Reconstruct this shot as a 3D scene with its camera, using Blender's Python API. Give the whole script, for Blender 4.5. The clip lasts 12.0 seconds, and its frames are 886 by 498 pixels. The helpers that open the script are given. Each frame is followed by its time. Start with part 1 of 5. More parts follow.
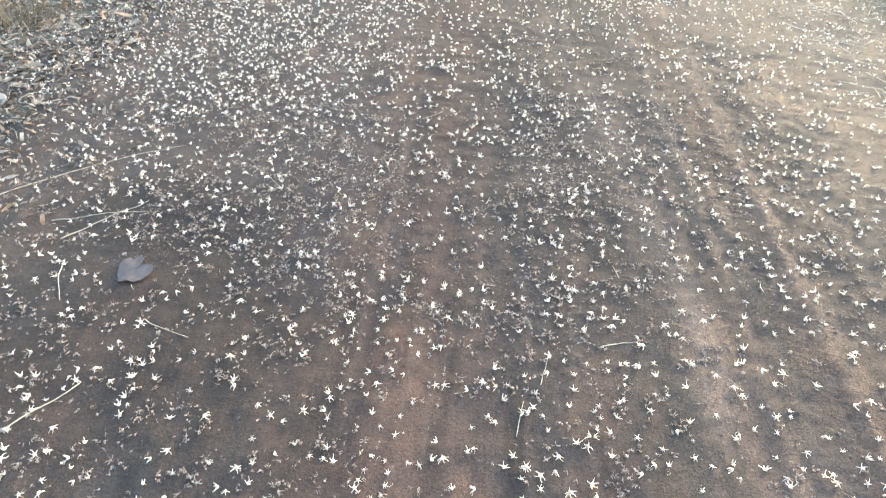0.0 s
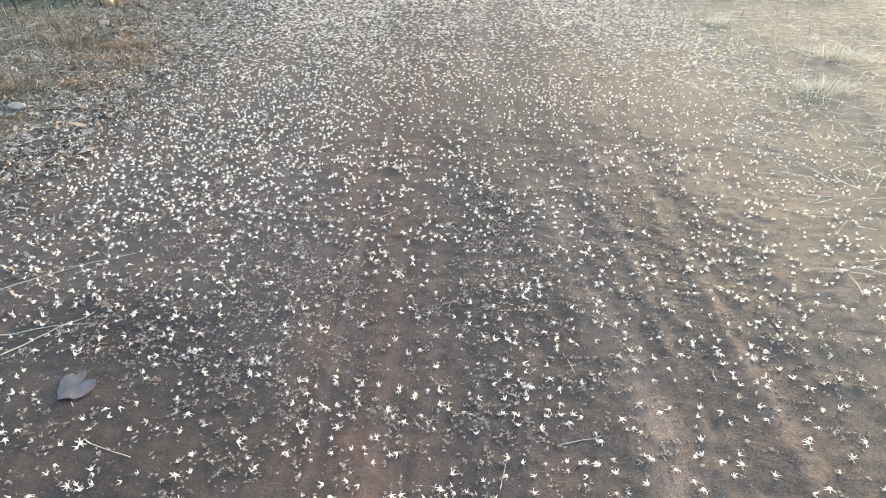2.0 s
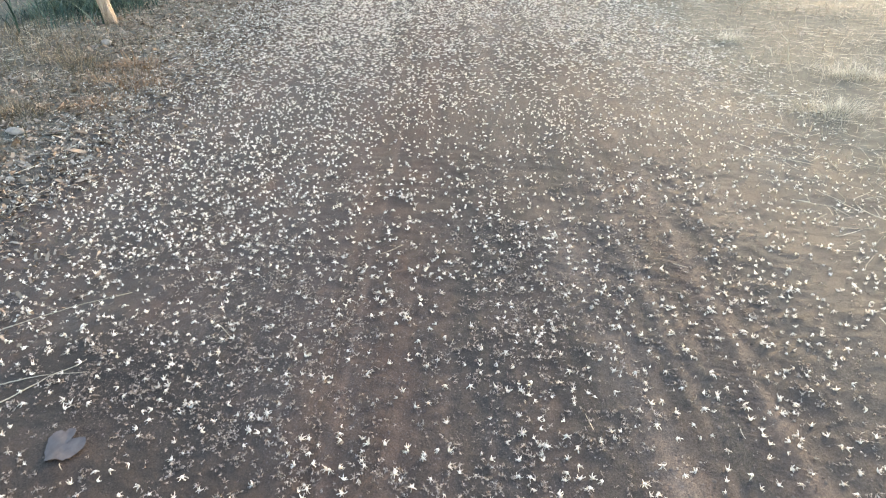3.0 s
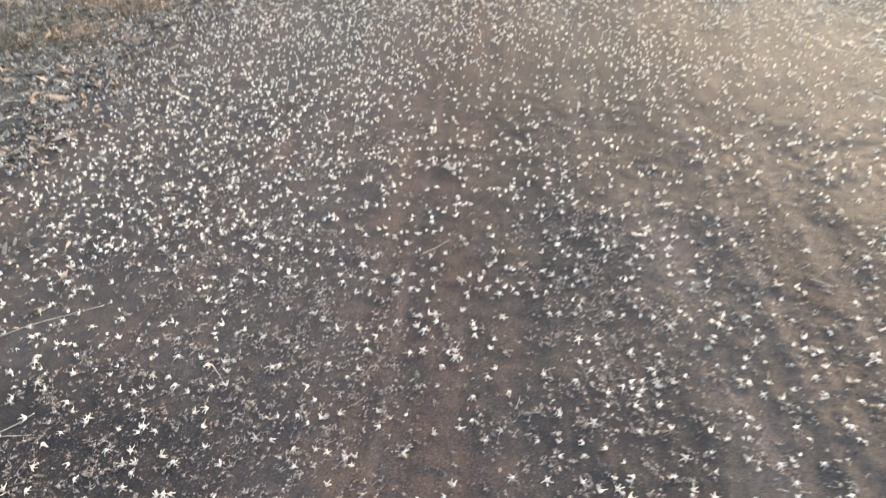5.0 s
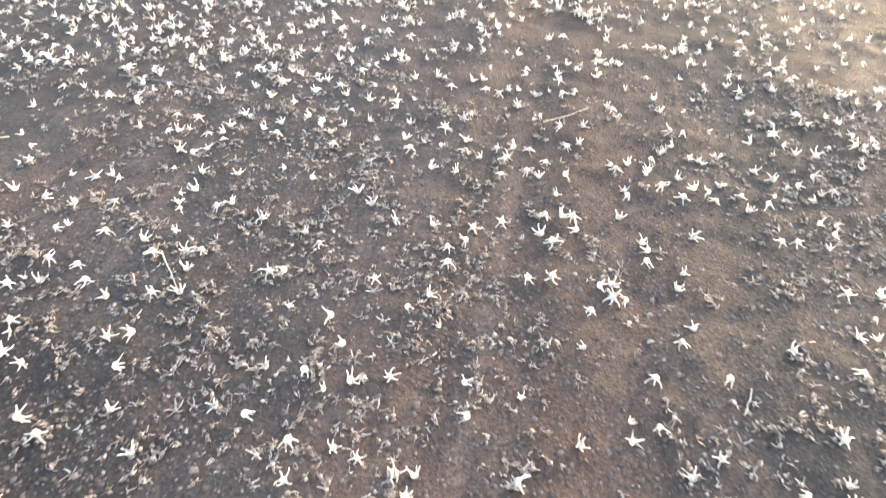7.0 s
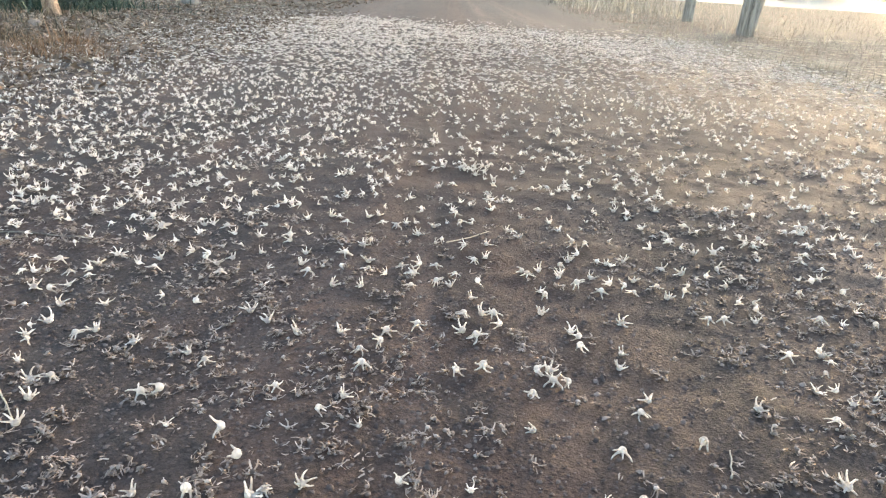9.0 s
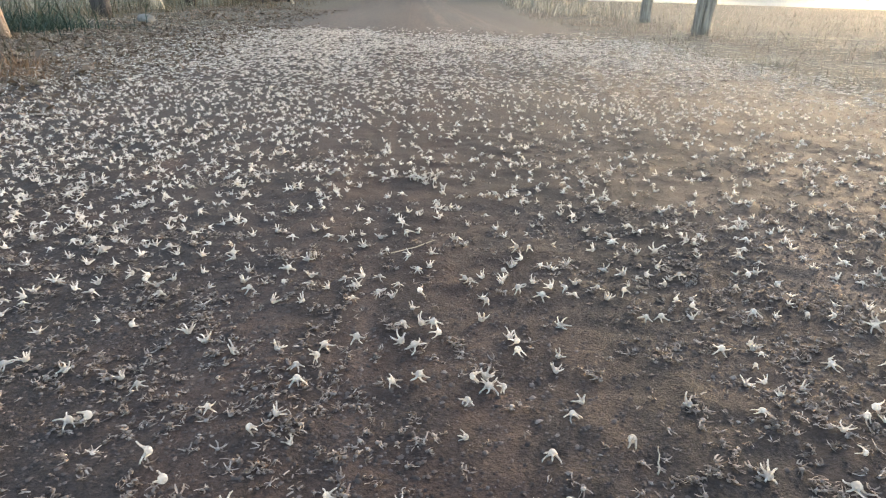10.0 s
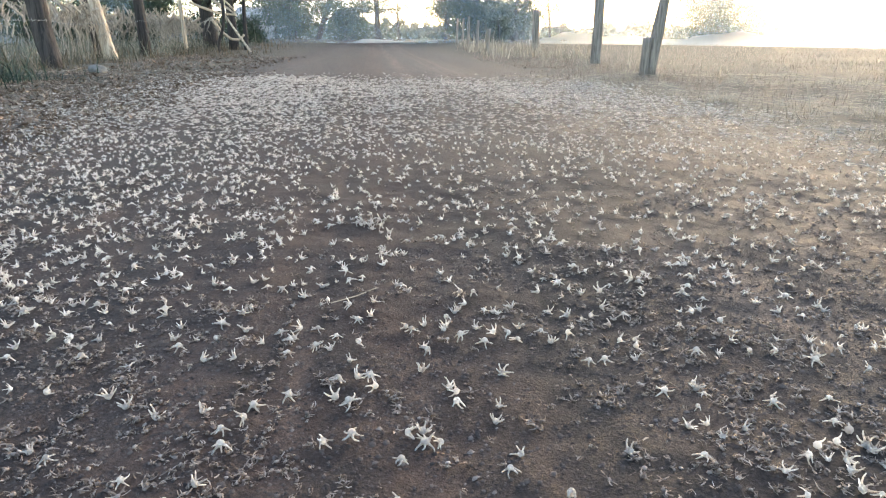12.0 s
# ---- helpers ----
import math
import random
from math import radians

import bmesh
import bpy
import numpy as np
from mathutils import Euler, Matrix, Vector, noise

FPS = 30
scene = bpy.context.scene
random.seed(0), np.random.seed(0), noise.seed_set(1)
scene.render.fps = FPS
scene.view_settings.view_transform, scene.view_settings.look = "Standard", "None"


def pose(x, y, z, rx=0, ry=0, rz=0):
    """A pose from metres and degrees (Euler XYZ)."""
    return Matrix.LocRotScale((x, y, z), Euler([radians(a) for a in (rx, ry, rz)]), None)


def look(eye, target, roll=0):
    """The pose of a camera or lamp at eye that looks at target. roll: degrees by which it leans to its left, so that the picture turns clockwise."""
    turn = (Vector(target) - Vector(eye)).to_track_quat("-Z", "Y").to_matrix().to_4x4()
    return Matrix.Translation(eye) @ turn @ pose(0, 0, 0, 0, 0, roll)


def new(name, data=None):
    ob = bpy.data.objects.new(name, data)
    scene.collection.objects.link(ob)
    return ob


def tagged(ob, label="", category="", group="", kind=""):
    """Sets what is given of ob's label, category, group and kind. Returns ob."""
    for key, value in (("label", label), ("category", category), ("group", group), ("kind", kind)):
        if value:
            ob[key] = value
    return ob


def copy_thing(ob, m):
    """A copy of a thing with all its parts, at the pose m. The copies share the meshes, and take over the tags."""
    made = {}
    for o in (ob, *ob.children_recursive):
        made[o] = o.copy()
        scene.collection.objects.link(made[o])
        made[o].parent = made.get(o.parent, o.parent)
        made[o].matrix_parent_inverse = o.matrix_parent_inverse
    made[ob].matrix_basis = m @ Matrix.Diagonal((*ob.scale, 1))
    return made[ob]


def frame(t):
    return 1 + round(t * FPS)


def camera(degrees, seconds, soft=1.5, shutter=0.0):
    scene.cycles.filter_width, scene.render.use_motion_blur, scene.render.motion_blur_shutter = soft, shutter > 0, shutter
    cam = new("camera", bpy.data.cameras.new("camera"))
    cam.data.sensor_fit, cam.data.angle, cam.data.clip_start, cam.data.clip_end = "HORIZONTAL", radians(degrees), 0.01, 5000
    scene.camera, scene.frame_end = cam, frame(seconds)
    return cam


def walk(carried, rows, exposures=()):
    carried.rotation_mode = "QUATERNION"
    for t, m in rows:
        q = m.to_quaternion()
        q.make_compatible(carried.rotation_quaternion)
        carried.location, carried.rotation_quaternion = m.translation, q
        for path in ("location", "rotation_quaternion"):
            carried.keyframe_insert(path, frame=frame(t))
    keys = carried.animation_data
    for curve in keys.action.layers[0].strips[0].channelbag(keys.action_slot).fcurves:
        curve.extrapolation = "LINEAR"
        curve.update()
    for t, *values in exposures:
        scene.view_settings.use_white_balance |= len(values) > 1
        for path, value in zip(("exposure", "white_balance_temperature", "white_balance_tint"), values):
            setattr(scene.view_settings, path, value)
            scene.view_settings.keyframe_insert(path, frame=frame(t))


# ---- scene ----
cam = camera(67.2, 12.0, soft=1.15, shutter=0.3)
PATH = [
    (0, (0.378, -1.237, 1.268), (0.066, 0.3, 0.027), 0.4),
    (0.5, (0.39, -1.241, 1.276), (0.064, 0.37, 0.137), -0.0),
    (1, (0.404, -1.241, 1.272), (0.113, 0.434, 0.218), -0.1),
    (1.5, (0.417, -1.245, 1.29), (0.171, 0.461, 0.276), 0.5),
    (2, (0.409, -1.218, 1.296), (0.175, 0.487, 0.276), 0.3),
    (2.5, (0.384, -1.166, 1.299), (0.135, 0.528, 0.265), 0.2),
    (3, (0.374, -1.074, 1.337), (0.124, 0.641, 0.339), 0.0),
    (3.2, (0.367, -1.024, 1.348), (0.114, 0.685, 0.34), 0.1),
    (4.8, (0.275, -0.537, 1.296), (-0.084, 1.087, 0.187), -1.4),
    (5, (0.2, -0.428, 1.246), (-0.129, 1.133, 0.039), -0.9),
    (5.5, (0.062, -0.249, 1.014), (-0.305, 1.168, -0.349), -1.9),
    (6, (0.0, -0.089, 0.79), (-0.393, 1.154, -0.727), -0.0),
    (6.5, (-0.042, 0.011, 0.715), (-0.406, 1.228, -0.83), 2.4),
    (7, (-0.069, 0.068, 0.632), (-0.476, 1.503, -0.7), 3.6),
    (7.5, (-0.11, 0.071, 0.486), (-0.546, 1.729, -0.544), 1.9),
    (7.7, (-0.114, 0.071, 0.466), (-0.475, 1.779, -0.509), 3.6),
    (9.5, (-0.057, 0.048, 0.427), (-0.226, 1.908, -0.288), 2.2),
    (10, (-0.03, 0.055, 0.436), (-0.162, 1.917, -0.282), 1.4),
    (10.5, (-0.013, 0.067, 0.434), (-0.089, 1.938, -0.27), 1.6),
    (11, (0.002, 0.078, 0.427), (0.004, 1.955, -0.264), 2.1),
    (11.5, (0.005, 0.084, 0.433), (0.016, 1.973, -0.222), 1.6),
    (12, (0.01, 0.083, 0.438), (-0.022, 1.99, -0.164), 0.4),
]
walk(cam, [(t, look(eye, target, roll)) for t, eye, target, roll in PATH],
     [(0.0, 4.29, 7150, 11), (2.5, 3.94, 7100, 11), (3.2, 3.9, 7150, 12), (4.8, 3.92, 7450, 14), (5.5, 4.0, 7600, 16), (6.5, 4.48, 7850, 18), (7.0, 4.44, 7500, 15), (7.7, 4.3, 7350, 14), (9.5, 3.29, 7200, 15), (10.7, 3.14, 7200, 15), (12.0, 3.15, 6750, 14)])

# ---------------------------------------------------------------- light
SUN_AZ, SUN_EL = radians(30.3), radians(9.0)
SUN_WAY = Vector((math.sin(SUN_AZ) * math.cos(SUN_EL), math.cos(SUN_AZ) * math.cos(SUN_EL), math.sin(SUN_EL)))

world = bpy.data.worlds.new("hazy_morning")
scene.world = world
world.use_nodes = True
wn = world.node_tree
sky = wn.nodes.new("ShaderNodeTexSky")
sky.sky_type, sky.sun_disc = "NISHITA", False
sky.sun_elevation, sky.sun_rotation = SUN_EL, SUN_AZ
sky.air_density, sky.dust_density, sky.ozone_density = 1.0, 1.0, 1.2
wn.links.new(sky.outputs[0], wn.nodes["Background"].inputs[0])
wn.nodes["Background"].inputs[1].default_value = 0.15

sun_data = bpy.data.lights.new("sun", "SUN")
sun_data.energy, sun_data.angle, sun_data.color = 0.8, radians(30.0), (1.0, 0.87, 0.66)
sun = new("sun", sun_data)
sun.matrix_world = look(SUN_WAY * 60, (0, 0, 0))


# ---------------------------------------------------------------- materials
def material(name, rough=0.8, spec=0.3):
    m = bpy.data.materials.new(name)
    m.use_nodes = True
    b = m.node_tree.nodes["Principled BSDF"]
    b.inputs["Roughness"].default_value = rough
    b.inputs["Specular IOR Level"].default_value = spec
    return m, m.node_tree, b


def coords(nt, scale=(1, 1, 1), turn=0.0):
    c = nt.nodes.new("ShaderNodeTexCoord")
    m = nt.nodes.new("ShaderNodeMapping")
    m.inputs["Scale"].default_value, m.inputs["Rotation"].default_value = scale, (0, 0, turn)
    nt.links.new(c.outputs["Object"], m.inputs["Vector"])
    return m.outputs[0]


def grain(nt, vec, scale, detail=4.0, rough=0.6):
    n = nt.nodes.new("ShaderNodeTexNoise")
    n.inputs["Scale"].default_value, n.inputs["Detail"].default_value, n.inputs["Roughness"].default_value = scale, detail, rough
    if vec:
        nt.links.new(vec, n.inputs["Vector"])
    return n.outputs["Fac"]


def ramp(nt, fac, *stops):
    r = nt.nodes.new("ShaderNodeValToRGB")
    e = r.color_ramp.elements
    while len(e) < len(stops):
        e.new(0.5)
    for k, (at, col) in zip(e, stops):
        k.position, k.color = at, (*(col if isinstance(col, tuple) else (col, col, col)), 1)
    nt.links.new(fac, r.inputs[0])
    return r.outputs[0]


def blend(nt, fac, a, b, how="MIX"):
    x = nt.nodes.new("ShaderNodeMix")
    x.data_type, x.blend_type = "RGBA", how
    for value, slot in ((fac, x.inputs[0]), (a, x.inputs[6]), (b, x.inputs[7])):
        if isinstance(value, tuple):
            slot.default_value = (*value, 1)
        elif isinstance(value, (int, float)):
            slot.default_value = value
        else:
            nt.links.new(value, slot)
    return x.outputs[2]


def relief(nt, bsdf, height, strength=0.5, distance=0.01):
    b = nt.nodes.new("ShaderNodeBump")
    b.inputs["Strength"].default_value, b.inputs["Distance"].default_value = strength, distance
    nt.links.new(height, b.inputs["Height"])
    nt.links.new(b.outputs[0], bsdf.inputs["Normal"])


def math_node(nt, how, a, b=0.0, c=0.0):
    x = nt.nodes.new("ShaderNodeMath")
    x.operation = how
    for value, slot in zip((a, b, c), x.inputs):
        if isinstance(value, (int, float)):
            slot.default_value = value
        else:
            nt.links.new(value, slot)
    return x.outputs[0]


def island(nt):
    return nt.nodes.new("ShaderNodeNewGeometry").outputs["Random Per Island"]


def by_object(nt):
    return nt.nodes.new("ShaderNodeObjectInfo").outputs["Random"]


def speckled(name, stops, rough=0.8, spec=0.2, fine=120.0, pick=island, sheer=0.0, bump=0.3, depth=0.002):
    """A material whose pieces differ in colour from one to the next, with fine mottling."""
    m, nt, b = material(name, rough, spec)
    col = ramp(nt, pick(nt), *stops)
    v = coords(nt)
    mott = ramp(nt, grain(nt, v, fine, 5), (0.3, 0.72), (0.7, 1.15))
    col = blend(nt, 1.0, col, mott, "MULTIPLY")
    nt.links.new(col, b.inputs["Base Color"])
    relief(nt, b, grain(nt, v, fine * 2, 3), bump, depth)
    if sheer:
        out = nt.nodes["Material Output"]
        tr = nt.nodes.new("ShaderNodeBsdfTranslucent")
        nt.links.new(col, tr.inputs[0])
        mx = nt.nodes.new("ShaderNodeMixShader")
        mx.inputs[0].default_value = sheer
        nt.links.new(b.outputs[0], mx.inputs[1])
        nt.links.new(tr.outputs[0], mx.inputs[2])
        nt.links.new(mx.outputs[0], out.inputs[0])
    return m


def soil_material():
    m, nt, b = material("trodden_soil", 0.82, 0.08)
    c = nt.nodes.new("ShaderNodeTexCoord")
    sx = nt.nodes.new("ShaderNodeSeparateXYZ")
    nt.links.new(c.outputs["Object"], sx.inputs[0])
    across = math_node(nt, "MULTIPLY_ADD", sx.outputs[1], 0.121, sx.outputs[0])
    flat = coords(nt)
    road = nt.nodes.new("ShaderNodeCombineXYZ")
    nt.links.new(across, road.inputs[0])
    nt.links.new(math_node(nt, "MULTIPLY", sx.outputs[1], 0.08), road.inputs[1])
    along = road.outputs[0]

    def bump_at(value, at, wide):
        """A soft band about value = at."""
        d = math_node(nt, "MULTIPLY", math_node(nt, "SUBTRACT", value, at), 1.0 / wide)
        return math_node(nt, "POWER", 2.718, math_node(nt, "MULTIPLY", math_node(nt, "MULTIPLY", d, d), -1.0))

    def times(*facs):
        out = facs[0]
        for k in facs[1:]:
            out = math_node(nt, "MULTIPLY", out, k)
        return out

    far_on = sx.outputs[1]
    # grey silt, with red earth showing through in patches and along the middle lane
    base = ramp(nt, grain(nt, flat, 2.6, 6, 0.62), (0.30, (0.0300, 0.0266, 0.0252)), (0.55, (0.0430, 0.0378, 0.0355)), (0.75, (0.0592, 0.052, 0.0480)))
    red_patch = ramp(nt, grain(nt, along, 3.2, 5, 0.6), (0.42, 0.0), (0.60, 0.8))
    base = blend(nt, times(red_patch, ramp(nt, grain(nt, flat, 5.0, 4, 0.6), (0.36, 0.2), (0.58, 1.0))), base, (0.0624, 0.0424, 0.036))
    lane = times(bump_at(across, 0.02, 0.24), ramp(nt, grain(nt, flat, 3.4, 5, 0.6), (0.34, 0.25), (0.60, 0.95)))
    base = blend(nt, lane, base, (0.056, 0.0352, 0.0296))
    # cool dark silt in the shallow hollows beside it
    for at, wide, lo, hi, much in ((0.36, 0.13, -0.6, 1.3, 0.75), (0.86, 0.12, 0.75, 2.3, 0.8), (-0.42, 0.16, -0.4, 1.0, 0.45)):
        hollow = times(bump_at(across, at, wide), bump_at(far_on, (lo + hi) / 2, (hi - lo) / 2), ramp(nt, grain(nt, flat, 6.0, 4, 0.6), (0.32, 0.3), (0.55, much)))
        base = blend(nt, hollow, base, (0.030, 0.0275, 0.0285))
    # pale dust pressed flat by wheels, drifting towards the middle further on
    drift = math_node(nt, "MULTIPLY_ADD", math_node(nt, "MINIMUM", far_on, 3.2), 0.125, across)
    for value, at, wide, much in ((drift, 0.83, 0.085, 0.85), (across, 0.93, 0.022, 0.55), (across, 1.14, 0.045, 0.6), (across, 1.38, 0.10, 0.15)):
        dust = times(bump_at(value, at, wide), ramp(nt, grain(nt, along, 7.0, 5, 0.65), (0.36, 0.15), (0.56, 1.0)), ramp(nt, grain(nt, flat, 4.0, 5, 0.65), (0.36, 0.1), (0.56, much)))
        base = blend(nt, dust, base, (0.132, 0.0976, 0.0808))
    # narrow ruts and scrapes along the road
    for at, wide, much, tint in ((-0.09, 0.013, 0.85, (0.088, 0.06, 0.0496)), (0.08, 0.030, 0.6, (0.0784, 0.0528, 0.044)), (0.20, 0.022, 0.5, (0.0736, 0.0512, 0.0432)), (-0.24, 0.035, 0.5, (0.0736, 0.0496, 0.0416))):
        rut = times(bump_at(across, at, wide), ramp(nt, grain(nt, along, 14.0, 5, 0.7), (0.30, 0.35), (0.52, much)), ramp(nt, math_node(nt, "MULTIPLY", far_on, 0.1), (0.35, 1.0), (0.75, 0.3)))
        base = blend(nt, rut, base, tint)
    base = blend(nt, times(bump_at(across, -0.135, 0.014), ramp(nt, grain(nt, along, 10.0, 4, 0.6), (0.40, 0.0), (0.55, 0.6))), base, (0.0192, 0.0168, 0.0168))
    fine_streak = ramp(nt, grain(nt, along, 24.0, 3, 0.5), (0.52, 0.0), (0.66, 0.55))
    base = blend(nt, fine_streak, base, (0.08, 0.0576, 0.0488))
    dark_streak = ramp(nt, grain(nt, along, 15.0, 4, 0.6), (0.34, 0.55), (0.46, 0.0))
    base = blend(nt, dark_streak, base, (0.0225, 0.0190, 0.0178))
    east = times(ramp(nt, math_node(nt, "MULTIPLY", across, 0.4), (0.46, 0.0), (0.62, 0.8)), ramp(nt, grain(nt, flat, 2.0, 4), (0.35, 0.5), (0.6, 1.0)))
    base = blend(nt, east, base, (0.044, 0.041, 0.038))
    wide = ramp(nt, grain(nt, along, 0.9, 4, 0.6), (0.35, 0.62), (0.65, 1.05))
    base = blend(nt, 1.0, base, wide, "MULTIPLY")
    for at, wide in ((-1.15, 0.31), (0.95, 0.36)):
        way = times(bump_at(across, at, wide), ramp(nt, math_node(nt, "MULTIPLY", far_on, 0.04), (0.18, 0.0), (0.36, 1.0)), ramp(nt, grain(nt, along, 6.0, 6, 0.7), (0.35, 0.05), (0.65, 0.4)))
        base = blend(nt, way, base, (0.092, 0.0744, 0.0656))
    damp = nt.nodes.new("ShaderNodeVectorMath")
    damp.operation = "DISTANCE"
    nt.links.new(coords(nt, (1.0, 1.7, 0.0)), damp.inputs[0])
    damp.inputs[1].default_value = (-0.80, 0.48, 0.0)
    damp = math_node(nt, "MULTIPLY_ADD", grain(nt, flat, 7.0, 4, 0.6), 0.5, damp.outputs["Value"])
    base = blend(nt, ramp(nt, damp, (0.42, 0.85), (0.80, 0.0)), base, (0.0175, 0.0150, 0.0145))
    # broad darker brown blotch on the near left of the road
    dark_blotch = nt.nodes.new("ShaderNodeVectorMath")
    dark_blotch.operation = "DISTANCE"
    nt.links.new(coords(nt, (0.8, 1.0, 0.0)), dark_blotch.inputs[0])
    dark_blotch.inputs[1].default_value = (-0.45, -0.15, 0.0)
    dark_blotch = math_node(nt, "MULTIPLY_ADD", grain(nt, flat, 3.0, 5, 0.6), 0.9, dark_blotch.outputs["Value"])
    base = blend(nt, ramp(nt, dark_blotch, (0.65, 0.6), (1.35, 0.0)), base, (0.024, 0.0185, 0.0165))
    base = blend(nt, 1.0, base, (0.875, 0.842, 0.815), "MULTIPLY")
    grit = ramp(nt, grain(nt, flat, 190, 4, 0.7), (0.32, 0.50), (0.5, 1.0), (0.68, 1.55))
    base = blend(nt, 1.0, base, grit, "MULTIPLY")
    # verges and fields past the wheel ways: litter and dry turf
    wander = math_node(nt, "MULTIPLY_ADD", grain(nt, flat, 1.3, 4), 1.2, -0.6)
    off = math_node(nt, "ABSOLUTE", math_node(nt, "ADD", math_node(nt, "ADD", across, -0.15), wander))
    verge = ramp(nt, math_node(nt, "MULTIPLY", off, 0.25), (0.46, 0.0), (0.60, 1.0))
    turf = ramp(nt, grain(nt, flat, 9, 6, 0.7), (0.30, (0.028, 0.026, 0.022)), (0.5, (0.056, 0.050, 0.041)), (0.72, (0.098, 0.088, 0.071)))
    base = blend(nt, verge, base, turf)
    nt.links.new(ramp(nt, verge, (0.0, 0.82), (1.0, 0.9)), b.inputs["Roughness"])
    nt.links.new(ramp(nt, verge, (0.0, 0.08), (1.0, 0.05)), b.inputs["Specular IOR Level"])
    nt.links.new(base, b.inputs["Base Color"])
    h1 = math_node(nt, "MULTIPLY_ADD", grain(nt, flat, 14, 4, 0.6), 1.6, grain(nt, flat, 60, 6, 0.75))
    h2 = grain(nt, flat, 240, 3, 0.6)
    h1 = math_node(nt, "MULTIPLY_ADD", h2, 0.4, h1)
    wavy = math_node(nt, "MULTIPLY_ADD", grain(nt, flat, 6.0, 3), 0.05, math_node(nt, "ADD", across, -0.025))
    hither = ramp(nt, far_on, (0.55, 1.0), (1.0, 0.25))
    for at, wide, high in ((0.93, 0.03, 0.8), (0.99, 0.02, 0.3), (1.14, 0.035, 0.7), (-0.09, 0.02, 0.8), (0.08, 0.03, 0.6)):
        h1 = math_node(nt, "MULTIPLY_ADD", times(bump_at(wavy, at, wide), hither), high, h1)
    # ribbed print of a tyre
    lug = math_node(nt, "ABSOLUTE", math_node(nt, "SUBTRACT", wavy, 1.04))
    lug = math_node(nt, "MULTIPLY_ADD", lug, 0.9, math_node(nt, "MULTIPLY_ADD", sx.outputs[0], -0.35, far_on))
    lug = math_node(nt, "MULTIPLY_ADD", grain(nt, flat, 16.0, 4), 0.07, lug)
    lug = math_node(nt, "SINE", math_node(nt, "MULTIPLY", lug, 230.0))
    print_of = times(bump_at(wavy, 1.04, 0.13), ramp(nt, grain(nt, flat, 3.5, 4), (0.34, 0.15), (0.55, 1.0)))
    h1 = math_node(nt, "MULTIPLY_ADD", times(lug, print_of), 0.13, h1)
    relief(nt, b, h1, 0.6, 0.006)
    return m


def bark_material(name, dark, light, fine=34):
    m, nt, b = material(name, 0.9, 0.15)
    v = coords(nt, (1, 1, 0.07))
    g = grain(nt, v, fine, 6, 0.7)
    nt.links.new(ramp(nt, g, (0.40, dark), (0.60, light)), b.inputs["Base Color"])
    relief(nt, b, g, 0.9, 0.03)
    return m


SOIL = soil_material()
WHITE = speckled("waxy_white_petal", ((0.0, (0.54, 0.502, 0.472)), (0.35, (0.63, 0.598, 0.572)), (1.0, (0.68, 0.652, 0.628))), 0.6, 0.2, 160, by_object, 0.8, 0.15, 0.0006)
WHITE_MANY = speckled("waxy_white_flowers", ((0.0, (0.50, 0.450, 0.41)), (0.2, (0.68, 0.636, 0.60)), (0.7, (0.78, 0.745, 0.716)), (1.0, (0.82, 0.792, 0.768))), 0.6, 0.25, 160, island, 0.8, 0.15, 0.0006)
FADED = speckled("withered_petal", ((0.0, (0.103, 0.079, 0.067)), (0.3, (0.196, 0.159, 0.139)), (0.7, (0.302, 0.254, 0.228)), (0.96, (0.43, 0.380, 0.348)), (1.0, (0.25, 0.155, 0.11))), 0.85, 0.1, 200, island, 0.5)
CRUMB = speckled("soil_crumb", ((0.0, (0.026, 0.021, 0.020)), (0.4, (0.060, 0.047, 0.042)), (0.78, (0.085, 0.065, 0.057)), (0.96, (0.115, 0.090, 0.080)), (1.0, (0.19, 0.155, 0.135))), 0.9, 0.12, 300)
LITTER = speckled("dry_leaf_litter", ((0.0, (0.062, 0.046, 0.036)), (0.35, (0.120, 0.090, 0.071)), (0.65, (0.170, 0.132, 0.106)), (0.94, (0.23, 0.190, 0.160)), (1.0, (0.15, 0.098, 0.066))), 0.95, 0.04, 60, island, 0.05)
LEAF_ONE = speckled("dry_leaf", ((0.0, (0.11, 0.082, 0.063)), (0.5, (0.16, 0.125, 0.098)), (1.0, (0.21, 0.172, 0.142))), 0.85, 0.15, 70, by_object, 0.1)
LEAF_DARK = speckled("dark_purple_leaf", ((0.0, (0.046, 0.041, 0.044)), (1.0, (0.055, 0.048, 0.050))), 0.85, 0.1, 50, by_object)
STRAW = speckled("dry_straw", ((0.0, (0.22, 0.18, 0.135)), (0.6, (0.33, 0.285, 0.225)), (1.0, (0.44, 0.395, 0.33))), 0.7, 0.3, 60, island, 0.15)
GRASS_LEFT = speckled("half_dry_grass", ((0.0, (0.034, 0.036, 0.026)), (0.35, (0.070, 0.056, 0.037)), (0.75, (0.125, 0.090, 0.060)), (1.0, (0.25, 0.200, 0.150))), 0.8, 0.15, 40, island, 0.2)
GRASS_GREEN = speckled("dark_green_grass", ((0.0, (0.014, 0.026, 0.022)), (0.6, (0.030, 0.050, 0.040)), (1.0, (0.070, 0.090, 0.070))), 0.8, 0.1, 40, island, 0.2)
GRASS_FENCE = speckled("grey_green_grass", ((0.0, (0.062, 0.078, 0.060)), (0.4, (0.115, 0.125, 0.100)), (0.8, (0.19, 0.185, 0.155)), (1.0, (0.30, 0.275, 0.235))), 0.7, 0.25, 40, island, 0.25)
